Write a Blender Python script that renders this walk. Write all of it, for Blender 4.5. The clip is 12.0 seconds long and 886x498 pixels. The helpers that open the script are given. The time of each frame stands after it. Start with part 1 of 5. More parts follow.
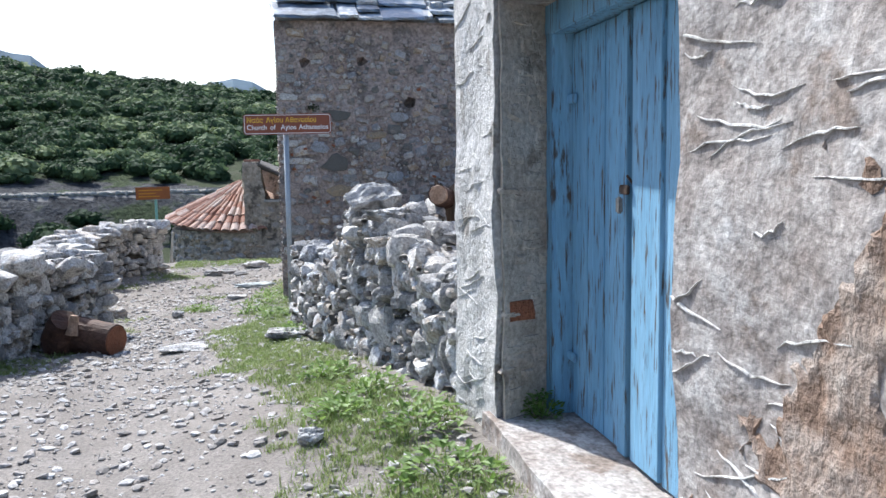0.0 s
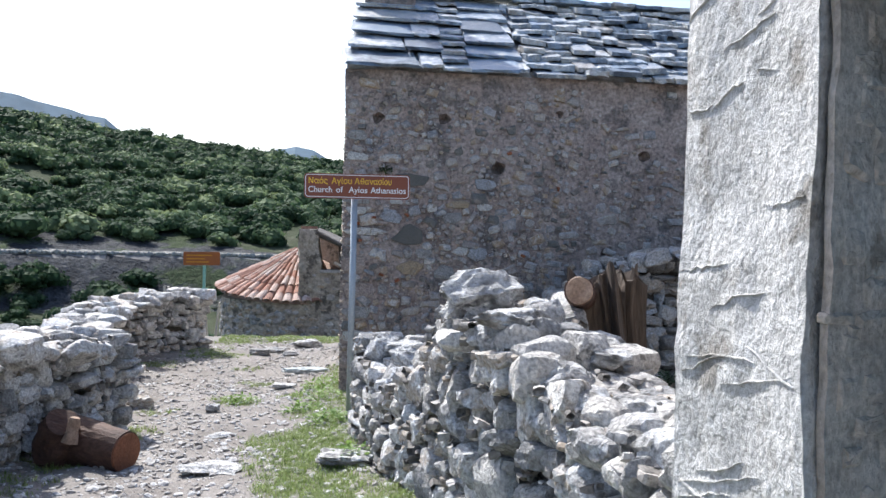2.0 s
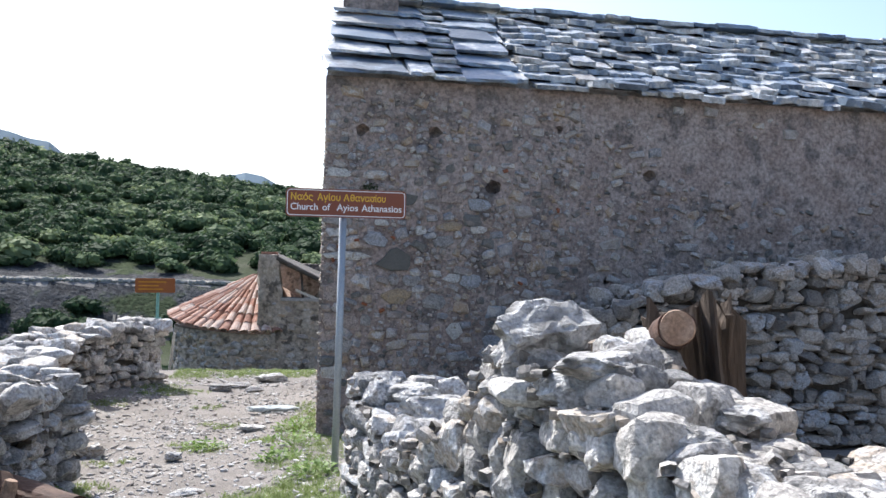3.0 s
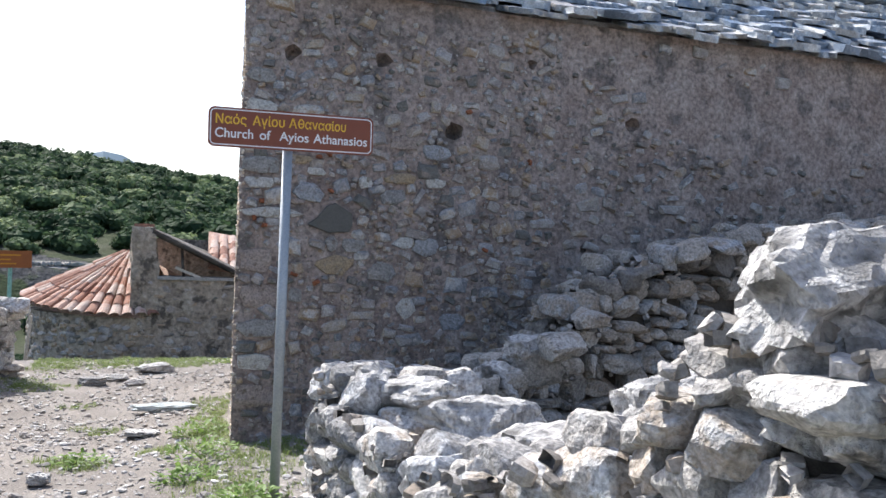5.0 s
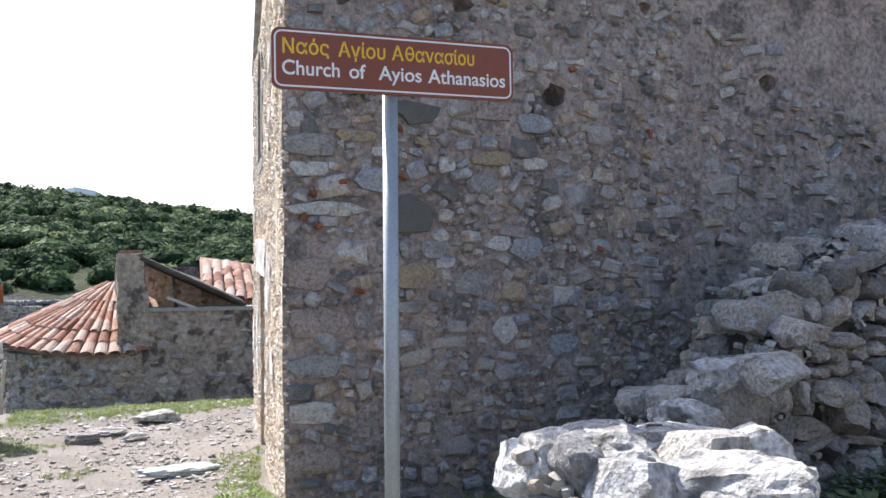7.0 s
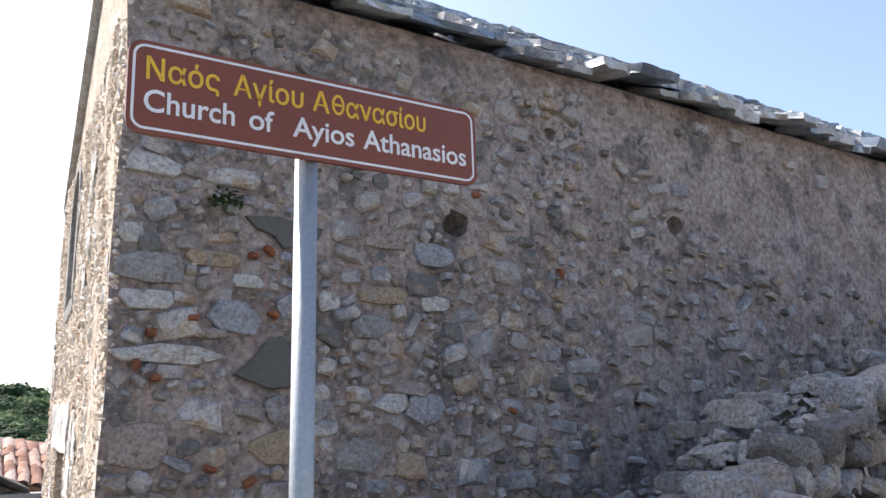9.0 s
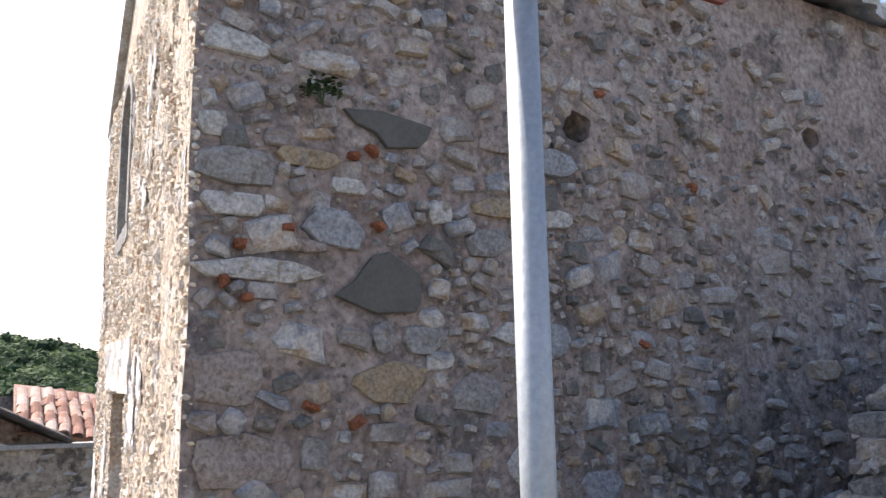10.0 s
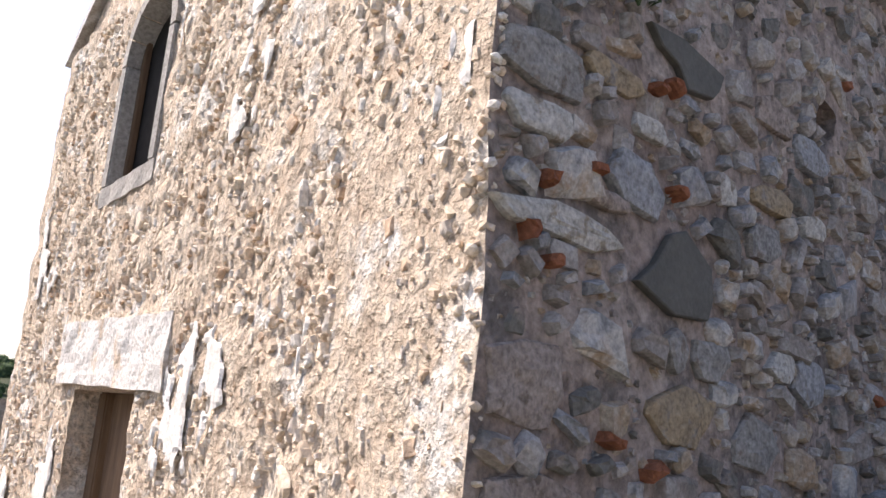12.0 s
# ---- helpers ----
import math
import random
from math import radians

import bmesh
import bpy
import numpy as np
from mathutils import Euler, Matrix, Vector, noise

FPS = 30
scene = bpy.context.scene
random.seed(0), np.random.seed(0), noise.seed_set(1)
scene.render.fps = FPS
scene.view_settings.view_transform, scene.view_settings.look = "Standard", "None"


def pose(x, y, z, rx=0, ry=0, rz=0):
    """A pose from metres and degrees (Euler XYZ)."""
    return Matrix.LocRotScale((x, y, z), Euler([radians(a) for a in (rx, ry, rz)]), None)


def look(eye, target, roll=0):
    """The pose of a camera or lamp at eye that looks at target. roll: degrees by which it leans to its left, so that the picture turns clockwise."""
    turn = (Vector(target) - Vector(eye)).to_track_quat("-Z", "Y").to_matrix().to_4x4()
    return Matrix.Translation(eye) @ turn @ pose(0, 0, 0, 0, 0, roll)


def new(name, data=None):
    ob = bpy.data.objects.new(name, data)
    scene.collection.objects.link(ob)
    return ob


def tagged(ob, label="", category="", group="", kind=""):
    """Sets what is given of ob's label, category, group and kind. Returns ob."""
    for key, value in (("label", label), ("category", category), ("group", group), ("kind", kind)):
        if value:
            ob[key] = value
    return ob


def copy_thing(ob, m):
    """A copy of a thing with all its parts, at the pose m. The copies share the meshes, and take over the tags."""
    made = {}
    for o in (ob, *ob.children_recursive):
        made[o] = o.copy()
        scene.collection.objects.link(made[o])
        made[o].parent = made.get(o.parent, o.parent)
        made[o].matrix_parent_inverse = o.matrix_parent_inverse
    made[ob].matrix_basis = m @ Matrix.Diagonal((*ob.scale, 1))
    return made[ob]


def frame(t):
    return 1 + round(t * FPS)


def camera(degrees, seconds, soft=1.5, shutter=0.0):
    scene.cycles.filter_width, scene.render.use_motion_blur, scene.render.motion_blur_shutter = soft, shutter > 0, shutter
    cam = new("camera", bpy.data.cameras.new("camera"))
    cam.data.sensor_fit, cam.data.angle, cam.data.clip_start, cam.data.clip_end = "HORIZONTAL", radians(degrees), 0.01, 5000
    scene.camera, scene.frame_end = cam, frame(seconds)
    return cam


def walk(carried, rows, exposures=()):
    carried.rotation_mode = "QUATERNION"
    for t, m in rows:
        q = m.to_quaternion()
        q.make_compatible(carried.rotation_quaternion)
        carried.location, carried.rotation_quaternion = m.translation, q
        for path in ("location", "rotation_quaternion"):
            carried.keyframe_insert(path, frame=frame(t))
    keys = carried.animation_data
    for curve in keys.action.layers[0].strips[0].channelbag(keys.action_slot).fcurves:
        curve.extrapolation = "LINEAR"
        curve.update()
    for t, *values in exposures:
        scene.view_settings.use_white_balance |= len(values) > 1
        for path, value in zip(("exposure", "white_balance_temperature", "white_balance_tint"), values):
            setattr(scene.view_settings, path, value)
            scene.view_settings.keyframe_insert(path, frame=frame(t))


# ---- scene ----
cam = camera(54.5, 12.0, soft=1.5)
PATH = [
    (0, (-1.223, -0.316, 1.31), (-0.856, 1.64, 1.107), -0.8),
    (0.5, (-1.197, 0.085, 1.264), (-1.037, 2.075, 1.15), 0.35),
    (1, (-1.222, 0.55, 1.279), (-1.09, 2.54, 1.119), 1.2),
    (1.5, (-1.255, 1.194, 1.328), (-0.982, 3.17, 1.186), 1.8),
    (2, (-1.31, 1.601, 1.333), (-1.061, 3.585, 1.298), 1.6),
    (2.5, (-1.457, 2.16, 1.302), (-1.181, 4.136, 1.433), 2.0),
    (2.7, (-1.516, 2.345, 1.306), (-1.199, 4.32, 1.349), 2.1),
    (4.3, (-1.85, 3.834, 1.088), (-1.397, 5.782, 1.1), 0.7),
    (4.5, (-1.872, 4.033, 1.066), (-1.302, 5.95, 1.041), 1.2),
    (5, (-1.923, 4.527, 1.066), (-1.271, 6.418, 1.074), 2.2),
    (5.5, (-1.937, 5.015, 1.039), (-1.338, 6.923, 1.063), 0.7),
    (6, (-2.032, 5.538, 0.987), (-1.38, 7.429, 0.978), 1.8),
    (6.5, (-2.041, 6.059, 0.946), (-1.384, 7.948, 0.936), 1.6),
    (7, (-2.128, 6.515, 0.945), (-1.428, 8.387, 1.001), -0.5),
    (7.5, (-2.041, 6.989, 0.926), (-1.278, 8.823, 1.157), 0.5),
    (7.7, (-2.066, 7.143, 0.942), (-1.299, 8.98, 1.132), -0.4),
    (9.3, (-2.005, 8.001, 0.905), (-0.891, 9.595, 1.371), -2.4),
    (9.5, (-2.008, 8.216, 0.933), (-0.886, 9.819, 1.344), -3.3),
    (10, (-2.016, 8.583, 0.842), (-0.994, 10.265, 1.196), -1.1),
    (10.5, (-2.005, 8.998, 0.808), (-1.124, 10.774, 1.08), -0.7),
    (11, (-2.169, 9.515, 0.807), (-1.036, 11.144, 1.06), 1.2),
    (11.5, (-2.259, 9.92, 0.792), (-1.069, 11.484, 1.16), 2.6),
    (12, (-2.528, 10.329, 0.778), (-1.207, 11.756, 1.242), 4.6),
]
SUN_STRENGTH, SKY_STRENGTH = 5.0, 0.145
EXPOSURES = [(0.0, 0.75, 5800, 10), (2.5, 0.8, 5950, 11), (5.0, 0.8, 6100, 12), (7.5, 1.0, 6250, 13), (9.5, 1.05, 6450, 15), (11.0, 0.98, 6600, 18), (12.0, 0.78, 6650, 19)]
walk(cam, [(t, look(eye, target, roll)) for t, eye, target, roll in PATH], exposures=EXPOSURES)

# ---- world, sun ----
SUN_TO = Vector((-0.293, 0.60, 0.743)).normalized()
world = bpy.data.worlds.new("sky")
scene.world = world
world.use_nodes = True
sky = world.node_tree.nodes.new("ShaderNodeTexSky")
sky.sky_type = "NISHITA"
sky.sun_disc = False
sky.sun_elevation = math.asin(SUN_TO.z)
sky.sun_rotation = math.atan2(SUN_TO.x, SUN_TO.y)
sky.air_density, sky.dust_density, sky.ozone_density = 1.0, 2.5, 1.0
background = world.node_tree.nodes["Background"]
background.inputs["Strength"].default_value = SKY_STRENGTH
world.node_tree.links.new(sky.outputs[0], background.inputs["Color"])
sun = new("sun", bpy.data.lights.new("sun", "SUN"))
sun.data.energy, sun.data.angle, sun.data.color = SUN_STRENGTH, radians(0.5), (1.0, 0.94, 0.84)
sun.matrix_world = look((0, 0, 40), Vector((0, 0, 40)) - SUN_TO)


# ---- materials ----
def mat(name, tones, rough=0.9, scale=5.0, fine=45.0, bump=0.4, deep=0.02, vary="", contrast=1.0, stain=None, metal=0.0, stretch=(1, 1, 1), cracks=0.0, spec=0.3, glow_through=0.0):
    """tones: colours from dark to light. vary: 'object' or 'island' picks a tone for each piece. stain: (colour, amount, scale)."""
    m = bpy.data.materials.new(name)
    m.use_nodes = True
    n, link = m.node_tree.nodes, m.node_tree.links.new
    bsdf = n["Principled BSDF"]
    geo = n.new("ShaderNodeNewGeometry")
    mapping = n.new("ShaderNodeMapping")
    mapping.inputs["Scale"].default_value = stretch
    link(geo.outputs["Position"], mapping.inputs["Vector"])
    big, small = n.new("ShaderNodeTexNoise"), n.new("ShaderNodeTexNoise")
    for tex, sc, de in ((big, scale, 5), (small, fine, 6)):
        tex.inputs["Scale"].default_value, tex.inputs["Detail"].default_value = sc, de
        tex.inputs["Roughness"].default_value = 0.62
        link(mapping.outputs[0], tex.inputs["Vector"])
    ramp = n.new("ShaderNodeValToRGB")
    ramp.color_ramp.elements.remove(ramp.color_ramp.elements[1])
    for i, c in enumerate(tones):
        at = (i / max(1, len(tones) - 1))
        pos = 0.5 + (at - 0.5) * (0.45 if not vary else 0.9)
        e = ramp.color_ramp.elements[0] if i == 0 else ramp.color_ramp.elements.new(pos)
        e.position, e.color = pos, (*c, 1)
    if vary:
        source = n.new("ShaderNodeObjectInfo").outputs["Random"] if vary == "object" else geo.outputs["Random Per Island"]
        add = n.new("ShaderNodeMath")
        add.operation = "MULTIPLY_ADD"
        link(big.outputs["Fac"], add.inputs[0])
        add.inputs[1].default_value = 0.7
        sub = n.new("ShaderNodeMath")
        sub.operation = "SUBTRACT"
        link(source, sub.inputs[0])
        sub.inputs[1].default_value = 0.35
        link(sub.outputs[0], add.inputs[2])
        link(add.outputs[0], ramp.inputs["Fac"])
    else:
        link(big.outputs["Fac"], ramp.inputs["Fac"])
    colour = ramp.outputs["Color"]
    if stain:
        patch = n.new("ShaderNodeTexNoise")
        patch.inputs["Scale"].default_value, patch.inputs["Detail"].default_value = stain[2], 7
        patch.inputs["Roughness"].default_value = 0.65
        link(mapping.outputs[0], patch.inputs["Vector"])
        edge = n.new("ShaderNodeMapRange")
        edge.inputs["From Min"].default_value, edge.inputs["From Max"].default_value = 0.66 - 0.3 * stain[1], 0.74 - 0.3 * stain[1]
        link(patch.outputs["Fac"], edge.inputs["Value"])
        mix = n.new("ShaderNodeMix")
        mix.data_type = "RGBA"
        link(edge.outputs[0], mix.inputs["Factor"])
        link(colour, mix.inputs["A"])
        mix.inputs["B"].default_value = (*stain[0], 1)
        colour = mix.outputs["Result"]
    grain = n.new("ShaderNodeMapRange")
    grain.inputs["From Min"].default_value, grain.inputs["From Max"].default_value = 0.3, 0.7
    grain.inputs["To Min"].default_value, grain.inputs["To Max"].default_value = 1 - 0.38 * contrast, 1 + 0.22 * contrast
    link(small.outputs["Fac"], grain.inputs["Value"])
    tint = n.new("ShaderNodeMix")
    tint.data_type, tint.blend_type = "RGBA", "MULTIPLY"
    tint.inputs["Factor"].default_value = 1
    link(colour, tint.inputs["A"])
    link(grain.outputs[0], tint.inputs["B"])
    link(tint.outputs["Result"], bsdf.inputs["Base Color"])
    bsdf.inputs["Roughness"].default_value, bsdf.inputs["Metallic"].default_value = rough, metal
    bsdf.inputs["Specular IOR Level"].default_value = spec
    if glow_through:
        leaf, both = n.new("ShaderNodeBsdfTranslucent"), n.new("ShaderNodeMixShader")
        link(tint.outputs["Result"], leaf.inputs["Color"])
        both.inputs["Fac"].default_value = glow_through
        link(bsdf.outputs[0], both.inputs[1])
        link(leaf.outputs[0], both.inputs[2])
        link(both.outputs[0], n["Material Output"].inputs["Surface"])
    if bump:
        height = small.outputs["Fac"]
        if cracks:
            vor = n.new("ShaderNodeTexVoronoi")
            vor.feature = "DISTANCE_TO_EDGE"
            vor.inputs["Scale"].default_value = cracks
            warp = n.new("ShaderNodeVectorMath")
            warp.operation = "MULTIPLY_ADD"
            link(big.outputs["Color"], warp.inputs[0])
            warp.inputs[1].default_value = (0.22, 0.22, 0.22)
            link(mapping.outputs[0], warp.inputs[2])
            link(warp.outputs[0], vor.inputs["Vector"])
            lim = n.new("ShaderNodeMath")
            lim.operation = "MINIMUM"
            link(vor.outputs["Distance"], lim.inputs[0])
            lim.inputs[1].default_value = 0.12
            com = n.new("ShaderNodeMath")
            com.operation = "MULTIPLY_ADD"
            link(lim.outputs[0], com.inputs[0])
            com.inputs[1].default_value = 3.0
            link(small.outputs["Fac"], com.inputs[2])
            height = com.outputs[0]
        b1, b2 = n.new("ShaderNodeBump"), n.new("ShaderNodeBump")
        b1.inputs["Strength"].default_value, b1.inputs["Distance"].default_value = bump, deep
        b2.inputs["Strength"].default_value, b2.inputs["Distance"].default_value = bump, deep * 2.5
        link(height, b1.inputs["Height"])
        link(big.outputs["Fac"], b2.inputs["Height"])
        link(b2.outputs[0], b1.inputs["Normal"])
        link(b1.outputs[0], bsdf.inputs["Normal"])
    return m


LIME = [(0.24, 0.24, 0.24), (0.42, 0.40, 0.375), (0.56, 0.53, 0.49), (0.70, 0.685, 0.66), (0.44, 0.375, 0.305), (0.62, 0.63, 0.64), (0.32, 0.31, 0.30), (0.54, 0.52, 0.49)]
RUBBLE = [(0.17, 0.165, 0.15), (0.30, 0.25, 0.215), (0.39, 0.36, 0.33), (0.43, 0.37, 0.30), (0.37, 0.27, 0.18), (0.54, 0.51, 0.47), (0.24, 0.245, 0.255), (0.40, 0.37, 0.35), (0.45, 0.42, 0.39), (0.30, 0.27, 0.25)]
M_STONE = mat("limestone_piece", LIME, vary="object", scale=10, fine=55, bump=0.9, deep=0.016, contrast=1.4, stain=((0.20, 0.19, 0.175), 0.28, 9))
M_STONES = mat("limestone_rest", LIME, vary="island", scale=10, fine=55, bump=0.9, deep=0.016, contrast=1.4, stain=((0.20, 0.19, 0.175), 0.28, 9))
# tan-grey limestone, darkened in the colour for the north wall's shade
SHADED_TAN = [(0.19, 0.185, 0.18), (0.32, 0.30, 0.27), (0.40, 0.37, 0.33), (0.48, 0.46, 0.43), (0.34, 0.29, 0.235), (0.40, 0.42, 0.44)]
M_SHADED_TAN = mat("shaded_tan_grey_stone_piece", SHADED_TAN, vary="object", scale=10, fine=55, bump=0.9, deep=0.016, contrast=1.4, stain=((0.17, 0.155, 0.14), 0.28, 9))
M_SHADED_TANS = mat("shaded_tan_grey_stone_rest", SHADED_TAN, vary="island", scale=10, fine=55, bump=0.9, deep=0.016, contrast=1.4, stain=((0.17, 0.155, 0.14), 0.28, 9))
M_CHINK = mat("chinking_stone", [(0.18, 0.165, 0.15), (0.30, 0.28, 0.255), (0.48, 0.46, 0.44), (0.32, 0.27, 0.22)], vary="island", scale=9, fine=60, bump=0.6, deep=0.01)
M_RUBBLE = mat("rubble_piece", RUBBLE, vary="object", scale=9, fine=70, bump=0.7, deep=0.008)
M_RUBBLES = mat("rubble_rest", RUBBLE, vary="island", scale=9, fine=70, bump=0.7, deep=0.008)
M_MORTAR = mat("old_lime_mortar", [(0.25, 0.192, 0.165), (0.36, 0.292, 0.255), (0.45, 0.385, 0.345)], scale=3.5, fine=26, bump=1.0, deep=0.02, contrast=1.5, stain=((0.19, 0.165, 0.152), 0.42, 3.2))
# cream render, its colour lightened to make up for weak grazing sun
M_SUNLIT_RENDER = mat("sunlit_facade_render", [(0.52, 0.40, 0.295), (0.68, 0.56, 0.435), (0.78, 0.69, 0.58)], scale=9.0, fine=38, bump=1.0, deep=0.026, contrast=1.3, stain=((0.82, 0.78, 0.72), 0.36, 3.2))
M_PLASTER = mat("rough_grey_plaster", [(0.24, 0.205, 0.185), (0.34, 0.305, 0.28), (0.43, 0.40, 0.375), (0.60, 0.585, 0.565)], scale=9, fine=48, bump=0.9, deep=0.005, contrast=1.3, stain=((0.25, 0.205, 0.175), 0.38, 5), spec=0.2, stretch=(1, 0.75, 1))
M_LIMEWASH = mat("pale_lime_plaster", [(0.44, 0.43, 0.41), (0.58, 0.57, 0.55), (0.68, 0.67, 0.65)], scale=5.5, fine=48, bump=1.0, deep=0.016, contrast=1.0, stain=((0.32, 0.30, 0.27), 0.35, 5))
M_CORE = mat("earth_fill", [(0.05, 0.045, 0.04), (0.10, 0.09, 0.075)], scale=8, fine=50)
M_GROUND = mat("gravel_path", [(0.17, 0.152, 0.136), (0.235, 0.214, 0.194), (0.31, 0.288, 0.264)], scale=1.3, fine=60, bump=1.0, deep=0.012, contrast=1.1, spec=0.12)

M_HILL = mat("scrub_soil", [(0.035, 0.047, 0.024), (0.052, 0.063, 0.035), (0.085, 0.087, 0.062)], scale=0.25, fine=3.0, bump=0.6, deep=0.2, spec=0.05)
M_BANK = mat("grey_rock_bank", [(0.04, 0.042, 0.046), (0.085, 0.086, 0.09), (0.14, 0.14, 0.14)], scale=0.5, fine=3.0, bump=1.0, deep=0.4, contrast=1.4, stain=((0.06, 0.08, 0.04), 0.55, 0.25), spec=0.05)
M_ROAD = mat("pale_road", [(0.17, 0.16, 0.15), (0.24, 0.23, 0.215)], scale=0.5, fine=4, bump=0.2, spec=0.05)

# ---- helpers for building ----
def mesh_of(bm, name):
    me = bpy.data.meshes.new(name)
    bm.to_mesh(me)
    bm.free()
    return me


def part(name, bm, material, parent, label=""):
    me = bm if isinstance(bm, bpy.types.Mesh) else mesh_of(bm, name)
    if not me.materials:
        me.materials.append(material)
    ob = new(name, me)
    ob.parent = parent
    if label:
        ob["label"] = label
    return ob


def thing(name, label, category, place=(0, 0, 0), turn=0.0, kind="", group=""):
    ob = tagged(new(name), label, category, group, kind)
    ob.matrix_basis = pose(*place, 0, 0, turn)
    return ob


def box(bm, x0, x1, y0, y1, z0, z1, bevel=0.0, m=None):
    r = bmesh.ops.create_cube(bm, size=1.0)
    for v in r["verts"]:
        v.co = Vector((x0 + (v.co.x + 0.5) * (x1 - x0), y0 + (v.co.y + 0.5) * (y1 - y0), z0 + (v.co.z + 0.5) * (z1 - z0)))
        if m:
            v.co = m @ v.co
    if bevel:
        edges = {e for v in r["verts"] for e in v.link_edges}
        bmesh.ops.bevel(bm, geom=list(edges), offset=bevel, segments=2, affect="EDGES")
    return bm


def tube(bm, a, b, r0, r1, sides=14, caps=True):
    a, b = Vector(a), Vector(b)
    q = (b - a).to_track_quat("Z", "Y").to_matrix()
    rings = []
    for c, r in ((a, r0), (b, r1)):
        rings.append([bm.verts.new(c + q @ Vector((r * math.cos(2 * math.pi * i / sides), r * math.sin(2 * math.pi * i / sides), 0))) for i in range(sides)])
    for i in range(sides):
        bm.faces.new((rings[0][i], rings[0][(i + 1) % sides], rings[1][(i + 1) % sides], rings[1][i]))
    if caps:
        bm.faces.new(rings[0][::-1])
        bm.faces.new(rings[1])
    return bm


def rock_mesh(seed, sub=2, planes=9, near=0.52, rough=0.05, smooth=False):
    """An angular lump within about a unit cube, cut flat by planes."""
    rnd = random.Random(seed)
    bm = bmesh.new()
    bmesh.ops.create_icosphere(bm, subdivisions=sub, radius=0.62)
    for v in bm.verts:
        top = max(abs(c) for c in v.co)
        v.co = v.co.lerp(v.co * (0.52 / top), 0.86)
    for _ in range(planes):
        nrm = Vector((rnd.gauss(0, 1), rnd.gauss(0, 1), rnd.gauss(0, 1))).normalized()
        h = rnd.uniform(near * 0.74, near * 1.12)
        for v in bm.verts:
            d = v.co.dot(nrm)
            if d > h:
                v.co -= nrm * (d - h)
    off = Vector((seed * 3.7, seed * 1.3, seed * 0.7))
    for v in bm.verts:
        v.co *= 1 + rough * noise.noise(v.co * 3.2 + off) + 0.55 * rough * noise.noise(v.co * 8 + off) + 0.35 * rough * noise.noise(v.co * 19 + off)
    size = [max(abs(v.co[i]) for v in bm.verts) for i in range(3)]
    for v in bm.verts:
        v.co = Vector([v.co[i] / size[i] * 0.5 for i in range(3)])
    if smooth:
        for f in bm.faces:
            f.smooth = True
    return mesh_of(bm, "stone")


def soft_copy(me, material):
    c = me.copy()
    c.materials.clear()
    c.materials.append(material)
    return c


ROCKS = [rock_mesh(i, 3, 9, 0.55, 0.09) for i in range(20)]
BLOCKS = [rock_mesh(400 + i, 3, 9, 0.55, 0.08) for i in range(20)]
SMALL = [rock_mesh(100 + i, 2, 12, 0.5, 0.06) for i in range(16)]
CHIPS = [rock_mesh(200 + i, 1, 4, 0.5, 0.05) for i in range(12)]


def slab_mesh(seed):
    """A flat-faced angular stone, seen from -y: an uneven outline with a broken rim."""
    rnd = random.Random(seed)
    bm = bmesh.new()
    outline = []
    for cx, cz, ex, ez in ((0.5, -0.5, 0.5, 0.0), (0.5, 0.5, 0.0, 0.5), (-0.5, 0.5, -0.5, 0.0), (-0.5, -0.5, 0.0, -0.5)):
        cut_in = rnd.uniform(0.62, 1.0)
        outline.append((cx * cut_in, cz * rnd.uniform(0.62, 1.0)))
        if rnd.random() < 0.7:
            k = rnd.uniform(0.86, 1.0)
            outline.append((ex * k + (rnd.uniform(-0.2, 0.2) if ex == 0 else 0), ez * k + (rnd.uniform(-0.2, 0.2) if ez == 0 else 0)))
    n = len(outline)
    back = [bm.verts.new((x, 0.5, z)) for x, z in outline]
    mid = [bm.verts.new((x * rnd.uniform(0.93, 1.0), rnd.uniform(-0.22, -0.02), z * rnd.uniform(0.93, 1.0))) for x, z in outline]
    front = [bm.verts.new((x * rnd.uniform(0.55, 0.86), rnd.uniform(-0.5, -0.3), z * rnd.uniform(0.55, 0.86))) for x, z in outline]
    hub = bm.verts.new((rnd.uniform(-0.12, 0.12), rnd.uniform(-0.5, -0.34), rnd.uniform(-0.12, 0.12)))
    for i in range(n):
        j = (i + 1) % n
        bm.faces.new((back[i], mid[i], mid[j]))
        bm.faces.new((back[i], mid[j], back[j]))
        bm.faces.new((mid[i], front[i], front[j]))
        bm.faces.new((mid[i], front[j], mid[j]))
        bm.faces.new((front[i], hub, front[j]))
    bmesh.ops.recalc_face_normals(bm, faces=bm.faces)
    return mesh_of(bm, "stone")


SLABS = [slab_mesh(i) for i in range(24)]


def arrays(me):
    co = np.empty(len(me.vertices) * 3)
    me.vertices.foreach_get("co", co)
    return co.reshape(-1, 3), np.array([tuple(p.vertices) for p in me.polygons])


def joined(name, sources, placed, material, smooth=False):
    """One mesh from many placed copies: (source index, matrix)."""
    data = [arrays(me) for me in sources]
    verts, faces, base = [], [], 0
    for i, m in placed:
        co, fa = data[i]
        a = np.array(m)
        verts.append(co @ a[:3, :3].T + a[:3, 3])
        faces.append(fa + base)
        base += len(co)
    me = bpy.data.meshes.new(name)
    me.from_pydata(np.concatenate(verts), [], np.concatenate(faces).tolist())
    me.materials.append(material)
    if smooth:
        me.shade_smooth()
    return me


